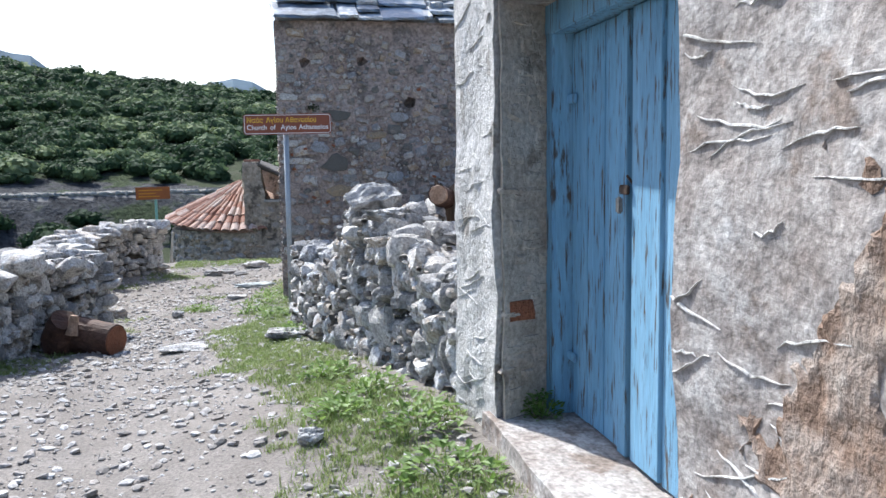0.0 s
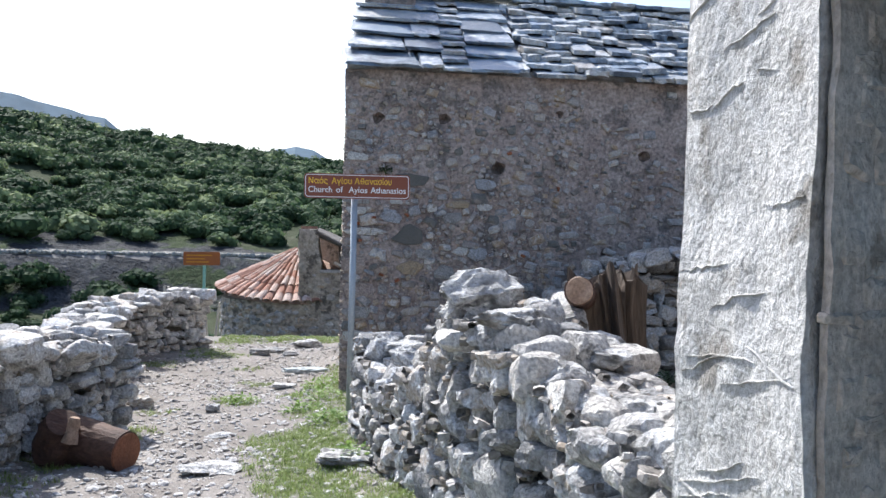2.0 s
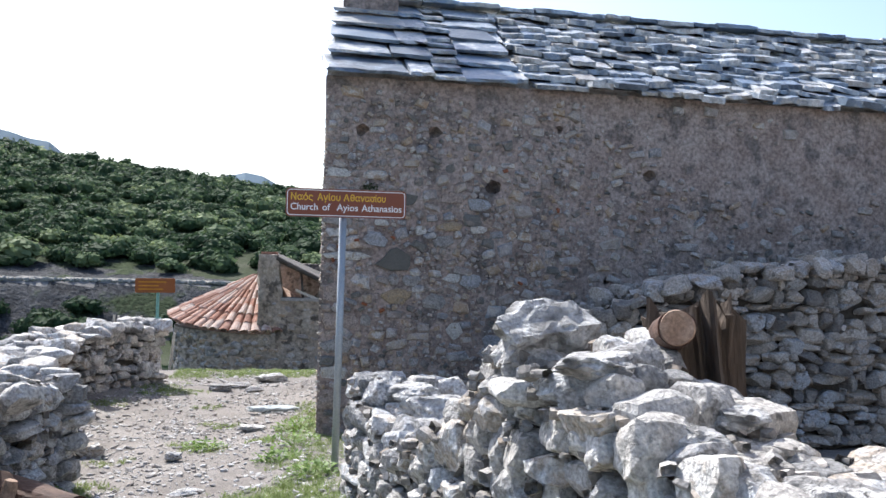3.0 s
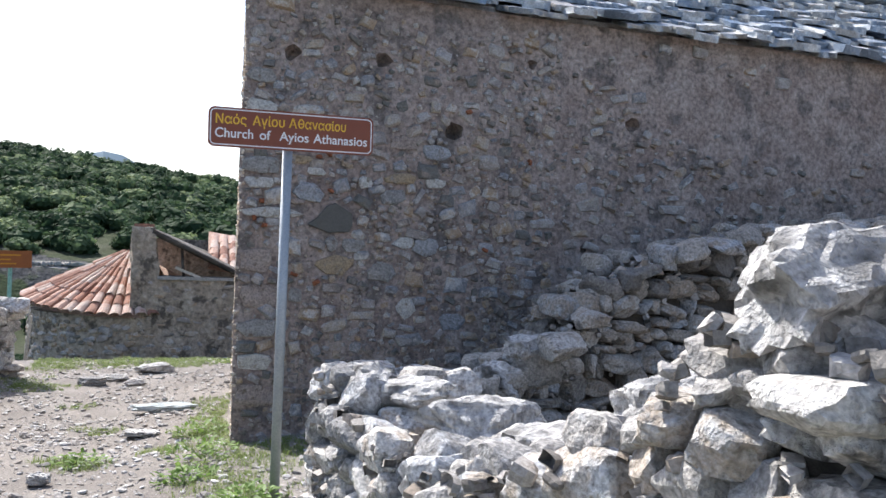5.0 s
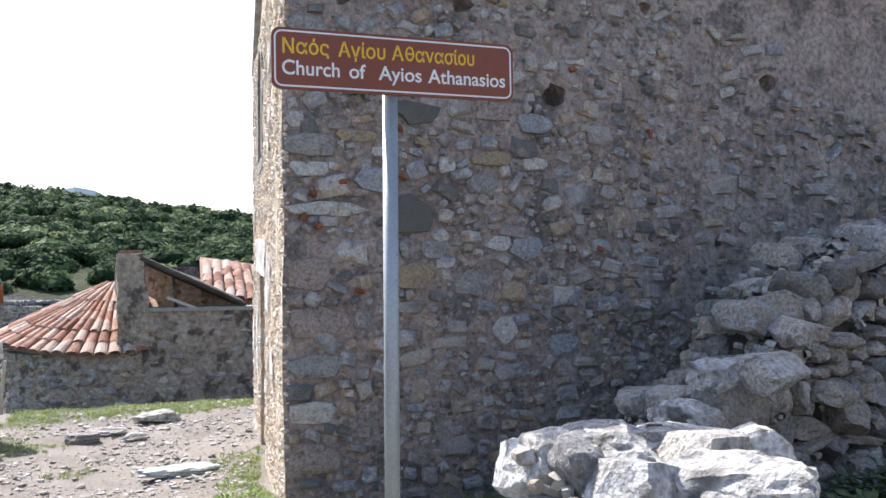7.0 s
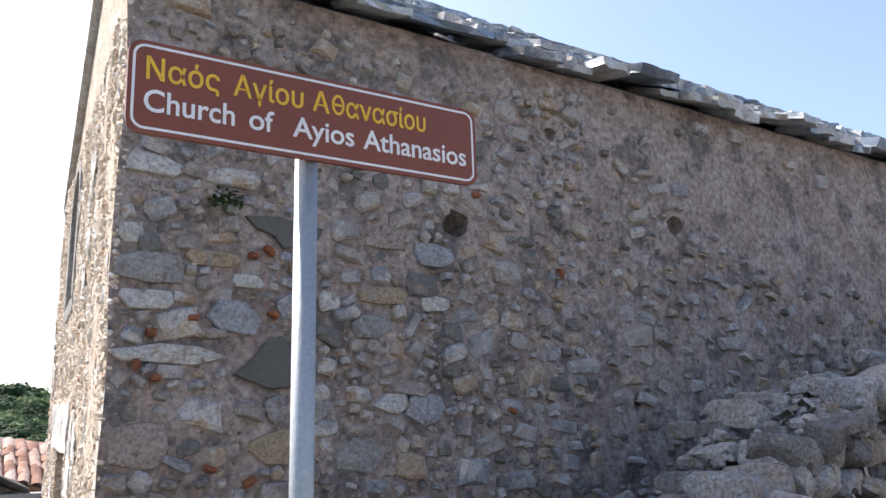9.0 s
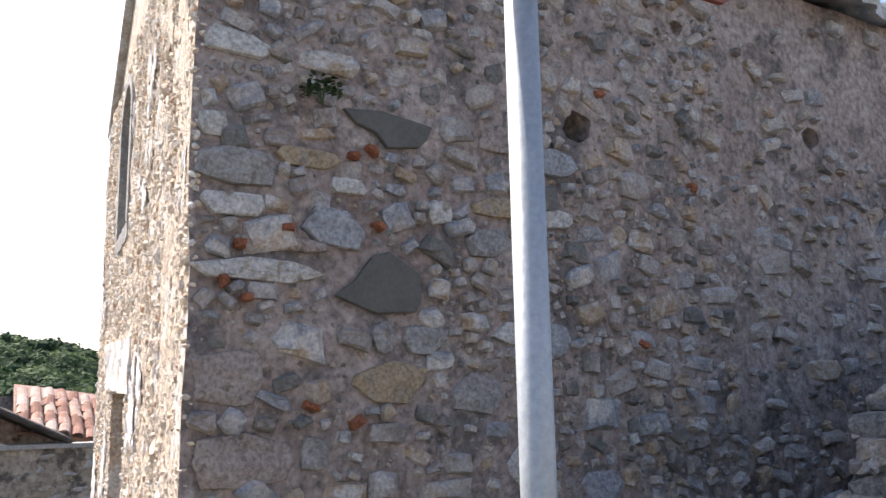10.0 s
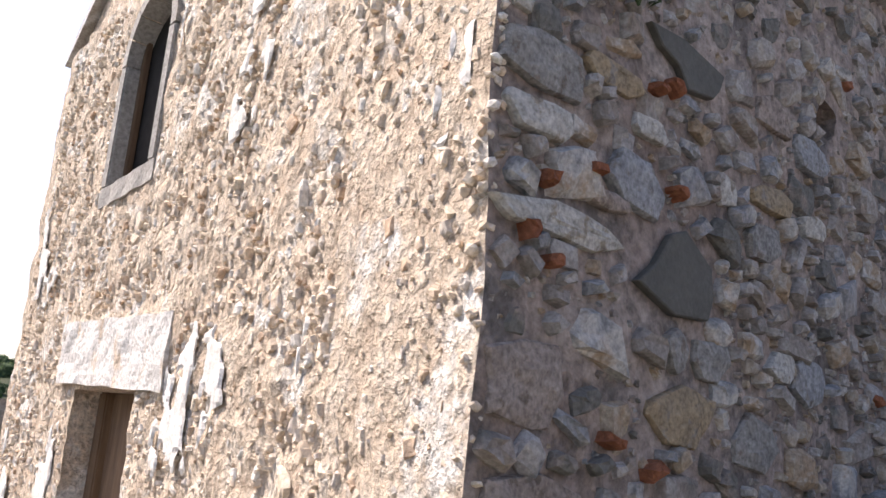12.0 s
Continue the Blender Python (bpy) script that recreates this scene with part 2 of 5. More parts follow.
def pieces(owner, name, sources, placed, piece_mat, rest_mat, near=lambda p: True, limit=300, rest_name=""):
    """Place copies as parts of owner; those past the limit or not near are joined into one part."""
    own = [soft_copy(me, piece_mat) for me in sources]
    rest, count = [], 0
    inv = owner.matrix_world.inverted()
    for i, m in placed:
        if count < limit and near(m.translation):
            ob = new(name, own[i])
            ob.parent = owner
            ob.matrix_basis = m
            count += 1
        else:
            rest.append((i, m))
    if rest:
        ob = new(rest_name or name + "s", joined(name, sources, rest, rest_mat))
        ob.parent = owner
        tagged(ob, kind="stuff")


# ---- ground ----
def lerp_table(table, v):
    return float(np.interp(v, [a for a, b in table], [b for a, b in table]))


def ground_z(x, y):
    """Height of the lane, its banks and the valley."""
    z = lerp_table([(-40, 0.3), (-5, -0.03), (2, -0.08), (4, -0.14), (6, -0.28), (8, -0.44), (10, -0.58), (12, -0.68), (14, -0.78), (16.5, -0.72), (18, -0.68), (20, -1.1), (23, -1.6), (28, -2.0)], y)
    if x > -2.2:
        z += 0.12 * min(1.6, x + 2.2) * (1.0 if y < 14 else max(0.0, 1 - (y - 14) / 4))
    if x < -3.4:
        z += 0.10 * min(1.2, -3.4 - x) * (1 if y < 12 else 0)
    r, az = math.hypot(x + 1.3, y - 1.0), math.degrees(math.atan2(x + 1.3, y - 1.0))
    side = max(0.0, (-5.2 - x)) * 0.22
    z -= min(side, 6.0) if y > -30 else 0
    if y > 27:
        far = lerp_table([(26, -2.2), (34, -5), (46, -6.5), (58, -5.2), (64, -4.2), (68.5, -0.9), (73, -0.75)], r)
        if r > 73:
            crest = lerp_table([(-60, 12), (-35, 9), (-24, 6.9), (-19, 6.1), (-13, 5.2), (-8, 4.85), (-4.5, 4.5), (0, 4.05), (4, 3.6), (8.4, 2.8), (12, 2.6), (30, 3.5), (60, 5)], az)
            top = 1.3 + 230 * math.tan(radians(crest))
            f = min(1.0, (r - 73) / 157)
            far = -0.75 + (top + 0.75) * (0.62 * f + 0.38 * (1 - (1 - f) ** 2))
            if r > 230:
                far = top - (r - 230) * 0.12
            far += (1.4 * noise.noise(Vector((x * 0.03, y * 0.03, 0))) + 0.5 * noise.noise(Vector((x * 0.11, y * 0.11, 3)))) * min(1, (r - 73) / 20)
        k = min(1.0, (y - 27) / 6)
        z = z * (1 - k) + far * k
    return z


def near_relief(x, y):
    return 0.035 * noise.noise(Vector((x * 0.9, y * 0.9, 5))) + 0.022 * noise.noise(Vector((x * 3.1, y * 3.1, 1))) + 0.012 * noise.noise(Vector((x * 9, y * 9, 2)))


def ground_at(x, y):
    return ground_z(x, y) + (near_relief(x, y) if -7 < x < 5 and -6 < y < 26 else 0)


def axis(stops):
    out = []
    for a, b, step in stops:
        n = max(1, round((b - a) / step))
        out += [a + (b - a) * i / n for i in range(n)]
    return out + [stops[-1][1]]


def build_ground():
    xs = axis([(-900, -200, 60), (-200, -60, 8), (-60, -12, 3), (-12, -5.5, 0.5), (-5.5, 1.5, 0.07), (1.5, 8, 0.5), (8, 60, 3), (60, 200, 8), (200, 900, 60)])
    ys = axis([(-900, -60, 80), (-60, -6, 5), (-6, -0.5, 0.5), (-0.5, 20, 0.075), (20, 30, 0.5), (30, 62, 2), (62, 76, 0.7), (76, 260, 5), (260, 1400, 80)])
    verts = [(x, y, ground_at(x, y)) for y in ys for x in xs]
    w = len(xs)
    faces = [(j * w + i, j * w + i + 1, (j + 1) * w + i + 1, (j + 1) * w + i) for j in range(len(ys) - 1) for i in range(w - 1)]
    me = bpy.data.meshes.new("ground")
    me.from_pydata(verts, [], faces)
    me.shade_smooth()
    for material in (M_GROUND, M_HILL, M_BANK, M_ROAD):
        me.materials.append(material)
    slots = []
    for j in range(len(ys) - 1):
        for i in range(w - 1):
            x, y = (xs[i] + xs[i + 1]) / 2, (ys[j] + ys[j + 1]) / 2
            r = math.hypot(x + 1.3, y - 1.0)
            slots.append(0 if y < 20 and x > -5.6 else 2 if y > 30 and (62.5 < r < 68.6 or 73 < r < 79 + 9 * noise.noise(Vector((x * 0.08, y * 0.08, 3)))) else 3 if y > 30 and 68.6 < r < 73 else 1)
    me.polygons.foreach_set("material_index", slots)
    return tagged(new("ground", me), "stony grey gravel lane sloping down between stone walls", "ground", kind="structure")


build_ground()


# ---- rough masonry volumes ----
def rough_box(x0, x1, y0, y1, z0, z1, step=0.12, amp=0.02, freq=2.5, seed=0, shape=None):
    """A closed box with fine faces, its surface uneven."""
    bm = bmesh.new()
    n = [max(1, round((b - a) / step)) for a, b in ((x0, x1), (y0, y1), (z0, z1))]
    lo, hi = (x0, y0, z0), (x1, y1, z1)
    seen = {}

    def vert(i, j, k):
        key = (i, j, k)
        if key not in seen:
            co = Vector([lo[a] + (hi[a] - lo[a]) * key[a] / n[a] for a in range(3)])
            p = co * freq + Vector((seed, seed * 2, 0))
            co = co + amp * Vector((noise.noise(p), noise.noise(p + Vector((31, 0, 0))), 0.4 * noise.noise(p + Vector((0, 57, 0)))))
            co = co + 0.35 * amp * Vector((noise.noise(p * 4), noise.noise(p * 4 + Vector((9, 0, 0))), 0))
            seen[key] = bm.verts.new(shape(co) if shape else co)
        return seen[key]
    for a in range(3):
        b, c = (a + 1) % 3, (a + 2) % 3
        for end in (0, n[a]):
            for i in range(n[b]):
                for j in range(n[c]):
                    quad = []
                    for di, dj in ((0, 0), (1, 0), (1, 1), (0, 1)):
                        key = [0, 0, 0]
                        key[a], key[b], key[c] = end, i + di, j + dj
                        quad.append(vert(*key))
                    bm.faces.new(quad if end else quad[::-1])
    for f in bm.faces:
        f.smooth = False
    return bm


def cut(ob, cutter):
    """Take the shape cutter (a bmesh) out of the mesh object."""
    tool = new("tool", mesh_of(cutter, "tool"))
    mod = ob.modifiers.new("cut", "BOOLEAN")
    mod.operation, mod.object, mod.solver = "DIFFERENCE", tool, "EXACT"
    depsgraph = bpy.context.evaluated_depsgraph_get()
    me = bpy.data.meshes.new_from_object(ob.evaluated_get(depsgraph))
    ob.modifiers.clear()
    ob.data = me
    bpy.data.objects.remove(tool)


def sheet(field, u0, u1, v0, v1, step, place):
    """A thin uneven coat where field(u, v) > 0; its rim follows the field's zero line and lies flush."""
    bm = bmesh.new()
    made = {}
    nu, nv = int((u1 - u0) / step), int((v1 - v0) / step)
    value = [[field(u0 + i * step, v0 + j * step) for j in range(nv + 1)] for i in range(nu + 1)]

    def vert(i, j):
        if (i, j) not in made:
            u, v, f = u0 + i * step, v0 + j * step, value[i][j]
            rim = f <= 0
            if rim:
                gu, gv = (field(u + 0.004, v) - f) / 0.004, (field(u, v + 0.004) - f) / 0.004
                g = math.hypot(gu, gv) + 1e-6
                d = min(-f / g, step * 1.2)
                u, v = u + gu / g * d, v + gv / g * d
            made[(i, j)] = bm.verts.new(place(u, v, 0.0 if rim else 1.0))
        return made[(i, j)]
    for i in range(nu):
        for j in range(nv):
            if max(value[i][j], value[i + 1][j], value[i][j + 1], value[i + 1][j + 1]) > 0:
                bm.faces.new((vert(i, j), vert(i, j + 1), vert(i + 1, j + 1), vert(i + 1, j)))
    return bm


# ---- dry stone walls ----
def dry_wall(name, label, line, thick, stone=(0.13, 0.30), course=(0.08, 0.17), seed=1, near=lambda p: True, limit=300, sides=(-1, 1), mats=None, proud=0.03, stock=None, chinks=0, cap=(0.16, 0.36)):
    """line: (x, y, base z, top z) along the wall. Stones in rough courses on both faces and across the top, on an earth core."""
    rnd = random.Random(seed)
    pts = [Vector(p[:2]) for p in line]
    lens = [0.0]
    for a, b in zip(pts, pts[1:]):
        lens.append(lens[-1] + (b - a).length)

    def at(s):
        return [float(np.interp(s, lens, [p[i] for p in line])) for i in range(4)]

    def across(s):
        a, b = at(max(0, s - 0.05)), at(min(lens[-1], s + 0.05))
        d = Vector((b[0] - a[0], b[1] - a[1])).normalized()
        return d, Vector((d.y, -d.x))
    bm = bmesh.new()
    rings = []
    steps = max(2, int(lens[-1] / 0.2))
    for i in range(steps + 1):
        s = lens[-1] * i / steps
        x, y, z0, z1 = at(s)
        d, nrm = across(s)
        h = thick / 2 - 0.13
        rings.append([bm.verts.new((x + nrm.x * h * q, y + nrm.y * h * q, z)) for q, z in ((-1, z0 - 0.25), (-1, z1 - 0.13), (1, z1 - 0.13), (1, z0 - 0.25))])
    for a, b in zip(rings, rings[1:]):
        for i in range(4):
            bm.faces.new((a[i], a[(i + 1) % 4], b[(i + 1) % 4], b[i]))
    bm.faces.new(rings[0][::-1])
    bm.faces.new(rings[-1])
    me = mesh_of(bm, name)
    me.materials.append(M_CORE)
    owner = tagged(new(name, me), label, "stone wall", kind="structure")
    placed = []

    def put(s, off, z, w, dp, h, lean=6):
        x, y, _, _ = at(s)
        d, nrm = across(s)
        m = Matrix.Translation((x + nrm.x * off, y + nrm.y * off, z)) @ Matrix.Rotation(math.atan2(d.y, d.x), 4, "Z") @ pose(0, 0, 0, rnd.gauss(0, lean), rnd.gauss(0, lean), rnd.gauss(0, lean * 1.3)) @ Matrix.Diagonal((w, dp, h, 1))
        placed.append((rnd.randrange(20), m))
    for side in sides:
        z = min(p[2] for p in line) - 0.08
        while z < max(p[3] for p in line):
            h = rnd.uniform(*course)
            s = rnd.uniform(0, 0.1)
            while s < lens[-1]:
                w = rnd.uniform(*stone) * rnd.choice((0.7, 1, 1, 1.25))
                x, y, z0, z1 = at(s + w / 2)
                zz = z + h / 2 + rnd.gauss(0, 0.02)
                if z0 - 0.12 < zz < z1 - 0.02:
                    hh = h * rnd.choice((0.8, 1.0, 1.0, 1.0, 1.5))
                    dp = rnd.uniform(0.2, 0.3)
                    put(s + w / 2, side * (thick / 2 - dp / 2 + rnd.gauss(proud * 0.5, 0.02)), zz, w * 1.07, dp, hh * 1.1)
                s += w
            z += h
    s = 0.0
    while s < lens[-1]:
        w = rnd.uniform(*cap)
        x, y, z0, z1 = at(s + w / 2)
        q = -thick / 2 + 0.05
        while q < thick / 2:
            dp = rnd.uniform(*cap)
            put(s + w / 2 + rnd.gauss(0, 0.03), q + dp / 2, z1 + rnd.uniform(-0.09, 0.05), w * 1.1, dp * 1.1, rnd.uniform(0.10, 0.2), 9)
            q += dp
        s += w
    # both ends
    for s in (0.0, lens[-1]):
        x, y, z0, z1 = at(s)
        z = z0 - 0.05
        while z < z1:
            h = rnd.uniform(*course) * 1.2
            q = -thick / 2
            while q < thick / 2 - 0.05:
                w = rnd.uniform(0.16, 0.3)
                put(s + (0.02 if s else -0.02), q + w / 2, z + h / 2, 0.26, w * 1.1, h * 1.2)
                q += w
            z += h
    a, b = mats or (M_STONE, M_STONES)
    pieces(owner, "stone", stock or BLOCKS, placed, a, b, near, limit, "lesser_stones")
    small = []
    for _ in range(chinks):
        s = rnd.uniform(0, lens[-1])
        x, y, z0, z1 = at(s)
        d, nrm = across(s)
        side, w, top = rnd.choice(sides), rnd.uniform(0.025, 0.085), rnd.random() < 0.3
        off = rnd.uniform(-0.5, 0.5) * thick if top else side * (thick / 2 - rnd.uniform(0.0, 0.06))
        z = z1 + rnd.uniform(-0.04, 0.03) if top else rnd.uniform(z0, z1)
        small.append((rnd.randrange(16), Matrix.Translation((x + nrm.x * off, y + nrm.y * off, z)) @ pose(0, 0, 0, rnd.gauss(0, 15), rnd.gauss(0, 15), rnd.uniform(0, 360)) @ Matrix.Diagonal((w, w * rnd.uniform(0.6, 1), w * rnd.uniform(0.4, 0.9), 1))))
    if small:
        ob = new("chinking", joined("chinking", SLABS, small, M_CHINK))
        ob.parent = owner
        tagged(ob, kind="stuff")
    return owner


# ---- the house with the blue door ----
FACE = -0.28


def splay(x):
    """How far the far jamb opens towards the lane."""
    return 0.13 * min(1.0, max(0.0, (-0.045 - x) / 0.24))


def pier_shape(co):
    if co.y < 3.46:
        co.y -= splay(co.x)
    if co.x < 0:
        co.x -= (0.04 + 0.12 * max(0.0, co.y - 3.43)) * (1 if co.x < -0.1 else 0.4)
    return co


def jamb_shape(co):
    co.y -= splay(co.x)
    return co


house = thing("house", "old house of rough grey plaster with a blue double door", "house")
part("near_wall", rough_box(FACE, 0.32, -6.0, 1.62, -0.4, 2.9, 0.09, 0.02, 2.2, 3), M_PLASTER, house)
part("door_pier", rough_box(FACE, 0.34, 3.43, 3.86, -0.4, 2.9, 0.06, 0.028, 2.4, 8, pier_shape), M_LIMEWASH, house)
part("wall_over_door", rough_box(FACE, 0.34, 1.6, 3.45, 1.98, 2.9, 0.1, 0.02, 2.2, 5), M_PLASTER, house)
part("back_wall", rough_box(0.36, 5.0, 3.5, 4.0, -0.4, 2.9, 0.3, 0.03, 1.5, 7), M_PLASTER, house)
part("side_wall", rough_box(4.5, 5.0, -6.0, 3.5, -0.4, 2.9, 0.5, 0.03, 1.5, 7), M_PLASTER, house)
part("end_wall", rough_box(0.32, 4.5, -6.0, -5.5, -0.4, 2.9, 0.5, 0.03, 1.5, 7), M_PLASTER, house)
part("roof", box(bmesh.new(), FACE - 0.1, 5.1, -6.1, 4.1, 2.9, 3.05), M_PLASTER, house)
part("threshold", rough_box(-0.345, 0.2, 1.66, 3.42, -0.25, 0.17, 0.07, 0.012, 4, 11), M_PLASTER, house)

# ---- courtyard walls ----
dry_wall("wall_courtyard_west", "collapsing dry stone wall of pale grey limestone beside the lane",
         [(-0.02, 3.95, 0.02, 0.62), (-0.12, 4.6, -0.02, 0.66), (-0.22, 5.1, -0.06, 0.74), (-0.34, 5.45, -0.1, 0.86), (-0.40, 5.7, -0.12, 0.92), (-0.48, 6.15, -0.16, 0.94), (-0.56, 6.5, -0.2, 0.55), (-0.68, 7.3, -0.26, 0.30), (-0.76, 8.0, -0.3, 0.28), (-0.84, 8.7, -0.36, 0.44)], 0.62, (0.10, 0.25), (0.08, 0.17), 4, stock=ROCKS, chinks=1500, cap=(0.12, 0.27))
dry_wall("wall_courtyard_north", "broken stone wall of flat grey blocks in the courtyard",
         [(0.05, 10.15, -0.3, 0.02), (0.5, 10.2, -0.3, 0.28), (0.85, 10.25, -0.3, 0.5), (1.2, 10.35, -0.3, 0.92), (1.9, 10.4, -0.3, 1.12), (2.6, 10.4, -0.3, 1.28), (3.8, 10.4, -0.3, 1.42), (6.5, 10.4, -0.3, 1.5)], 0.6, (0.09, 0.30), (0.06, 0.17), 9, near=lambda p: p.x < 4, chinks=1400, cap=(0.12, 0.3), mats=(M_SHADED_TAN, M_SHADED_TANS))
dry_wall("wall_lane_west", "low dry stone wall of grey stones along the lane",
         [(-5.2, 4.5, -0.25, 0.40), (-4.5, 6.4, -0.34, 0.42), (-4.05, 7.9, -0.42, 0.42), (-3.75, 8.9, -0.48, 0.38), (-3.55, 9.75, -0.52, 0.30)], 0.75, (0.10, 0.3), (0.06, 0.15), 14, near=lambda p: p.y > 6, chinks=1300)
dry_wall("wall_lane_far", "dry stone terrace wall of grey stones with grass on top",
         [(-3.95, 9.9, -0.6, 0.05), (-4.5, 12.5, -0.65, 0.05), (-4.9, 15.1, -0.7, 0.1), (-4.4, 16.0, -0.72, 0.2), (-3.72, 16.7, -0.7, 0.16)], 0.7, (0.10, 0.26), (0.07, 0.14), 21, near=lambda p: p.y > 14.5, chinks=700)


# ---- church ----
def skew(co):
    """The gable end stands at a slight angle to the long wall."""
    if co.x < 1.0:
        co.x += 0.1 * (co.y - 11.6) * (1.0 - co.x) / 2.2
    return co


RIDGE_Y, RIDGE_Z, EAVE_Z, NORTH_Y, EAST_X = 13.7, 4.54, 3.16, 16.0, 9.0
church = thing("church", "small old church of rubble stone with a slate roof", "church")
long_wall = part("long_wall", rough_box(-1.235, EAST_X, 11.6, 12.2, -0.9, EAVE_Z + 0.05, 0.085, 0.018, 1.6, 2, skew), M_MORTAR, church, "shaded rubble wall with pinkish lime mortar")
long_wall.data.materials.append(M_SUNLIT_RENDER)
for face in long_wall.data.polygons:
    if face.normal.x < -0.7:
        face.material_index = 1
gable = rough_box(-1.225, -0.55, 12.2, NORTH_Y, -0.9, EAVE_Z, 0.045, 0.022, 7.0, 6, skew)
gable_wall = part("gable_wall", gable, M_SUNLIT_RENDER, church, "gable wall of cream render and stone chips, sunlight added in the colour")
part("far_wall", rough_box(-0.5, EAST_X, NORTH_Y - 0.6, NORTH_Y, -0.9, EAVE_Z, 0.4, 0.03, 1.2, 4), M_MORTAR, church)
part("east_wall", rough_box(EAST_X - 0.6, EAST_X, 12.2, NORTH_Y - 0.6, -0.9, EAVE_Z, 0.4, 0.03, 1.2, 4), M_MORTAR, church)
for gx0, gx1, gmat in ((-1.17, -0.6, M_SUNLIT_RENDER), (EAST_X - 0.55, EAST_X - 0.02, M_MORTAR)):
    bm = bmesh.new()
    prof = [(11.62, EAVE_Z), (NORTH_Y - 0.02, EAVE_Z), (RIDGE_Y, RIDGE_Z - 0.03)]
    front = [bm.verts.new(skew(Vector((gx0, y, z)))) for y, z in prof]
    rear = [bm.verts.new(skew(Vector((gx1, y, z)))) for y, z in prof]
    bm.faces.new(front)
    bm.faces.new(rear[::-1])
    for i in range(3):
        bm.faces.new((front[i], rear[i], rear[(i + 1) % 3], front[(i + 1) % 3]))
    part("gable_top", bm, gmat, church)
M_SLATE = mat("blue_grey_slate", [(0.10, 0.13, 0.17), (0.28, 0.34, 0.41), (0.56, 0.58, 0.59), (0.34, 0.31, 0.28), (0.62, 0.62, 0.60), (0.15, 0.20, 0.27), (0.46, 0.45, 0.42), (0.20, 0.26, 0.34)], rough=0.38, vary="object", scale=6, fine=60, bump=0.5, deep=0.008, spec=0.6)
bm = bmesh.new()
prof = [(11.72, EAVE_Z + 0.06), (RIDGE_Y, RIDGE_Z + 0.0), (NORTH_Y + 0.14, EAVE_Z - 0.02), (NORTH_Y + 0.14, EAVE_Z + 0.05), (RIDGE_Y, RIDGE_Z + 0.07), (11.72, EAVE_Z + 0.13)]
ends = [[bm.verts.new(skew(Vector((x, y, z)))) for y, z in prof] for x in (-1.24, EAST_X + 0.1)]
for i in range(6):
    bm.faces.new((ends[0][i], ends[0][(i + 1) % 6], ends[1][(i + 1) % 6], ends[1][i]))
for e in ends:
    bm.faces.new((e[0], e[1], e[4], e[5]))
    bm.faces.new((e[1], e[2], e[3], e[4]))
bmesh.ops.recalc_face_normals(bm, faces=bm.faces)
roof = part("roof", bm, M_SLATE, church, "roof of overlapping blue-grey slates")
part("pier_base", rough_box(-1.16, -0.42, 13.25, 13.95, 4.1, 4.68, 0.1, 0.02, 2.5, 9, skew), M_MORTAR, church)
part("bell_pier", rough_box(-1.07, -0.57, 13.35, 13.86, 4.6, 6.3, 0.1, 0.02, 2.5, 9, skew), M_MORTAR, church)


def slate_mesh(seed):
    rnd = random.Random(seed)
    bm = bmesh.new()
    box(bm, -0.5, 0.5, -0.5, 0.5, -0.5, 0.5)
    bmesh.ops.subdivide_edges(bm, edges=[e for e in bm.edges if abs(e.verts[0].co.x - e.verts[1].co.x) > 0.5], cuts=3)
    for v in bm.verts:
        v.co.x += rnd.uniform(-0.05, 0.05)
        v.co.y += rnd.uniform(-0.06, 0.06) + (0.05 * noise.noise(Vector((v.co.x * 3, seed, 0))))
        v.co.z += rnd.uniform(-0.12, 0.12)
    return mesh_of(bm, "slate")


SLATES = [slate_mesh(i) for i in range(8)]
rnd = random.Random(5)
placed = []
slope = math.atan2(RIDGE_Z - EAVE_Z, RIDGE_Y - 11.5)
for x0, x1, rows, wide, deep, thick in ((-1.27, -0.12, 5, (0.7, 1.0), 0.62, (0.03, 0.04)), (-0.12, 0.2, 10, (0.3, 0.32), 0.34, (0.03, 0.045)), (0.2, 0.85, 6, (0.5, 0.66), 0.5, (0.03, 0.045)), (0.85, EAST_X, 11, (0.2, 0.36), 0.33, (0.04, 0.075))):
    for r in range(rows):
        f = (r + 0.25) / rows if rows > 8 else (r + 0.45) / rows
        x = x0 + (rnd.uniform(0, 0.12) if x0 > 0.8 else 0.0)
        while x < x1 - 0.04:
            w = min(rnd.uniform(*wide), max(0.12, x1 - x)) if x0 < 0.8 else rnd.uniform(*wide)
            y, z = 11.50 + f * (RIDGE_Y - 11.50), EAVE_Z + 0.085 + f * (RIDGE_Z + 0.02 - EAVE_Z)
            co = skew(Vector((x + w / 2, y, z)))
            loose = 1.0 if x0 > 0.8 else 0.35
            m = Matrix.Translation(co + Vector((0, rnd.gauss(0, 0.035 * loose), rnd.gauss(0, 0.014 * loose)))) @ pose(0, 0, 0, math.degrees(slope) - (12 if rows > 8 else 7), 0, rnd.gauss(0, 2.5 * loose)) @ pose(0, 0, 0, rnd.gauss(0, 3.5 * loose), rnd.gauss(0, 3 * loose), 0) @ Matrix.Diagonal((w * 0.96, deep, rnd.uniform(*thick), 1))
            placed.append((rnd.randrange(8), m))
            x += w
M_SLATES = M_SLATE
pieces(roof, "slate", SLATES, placed, M_SLATE, M_SLATES, limit=300, rest_name="far_slate")
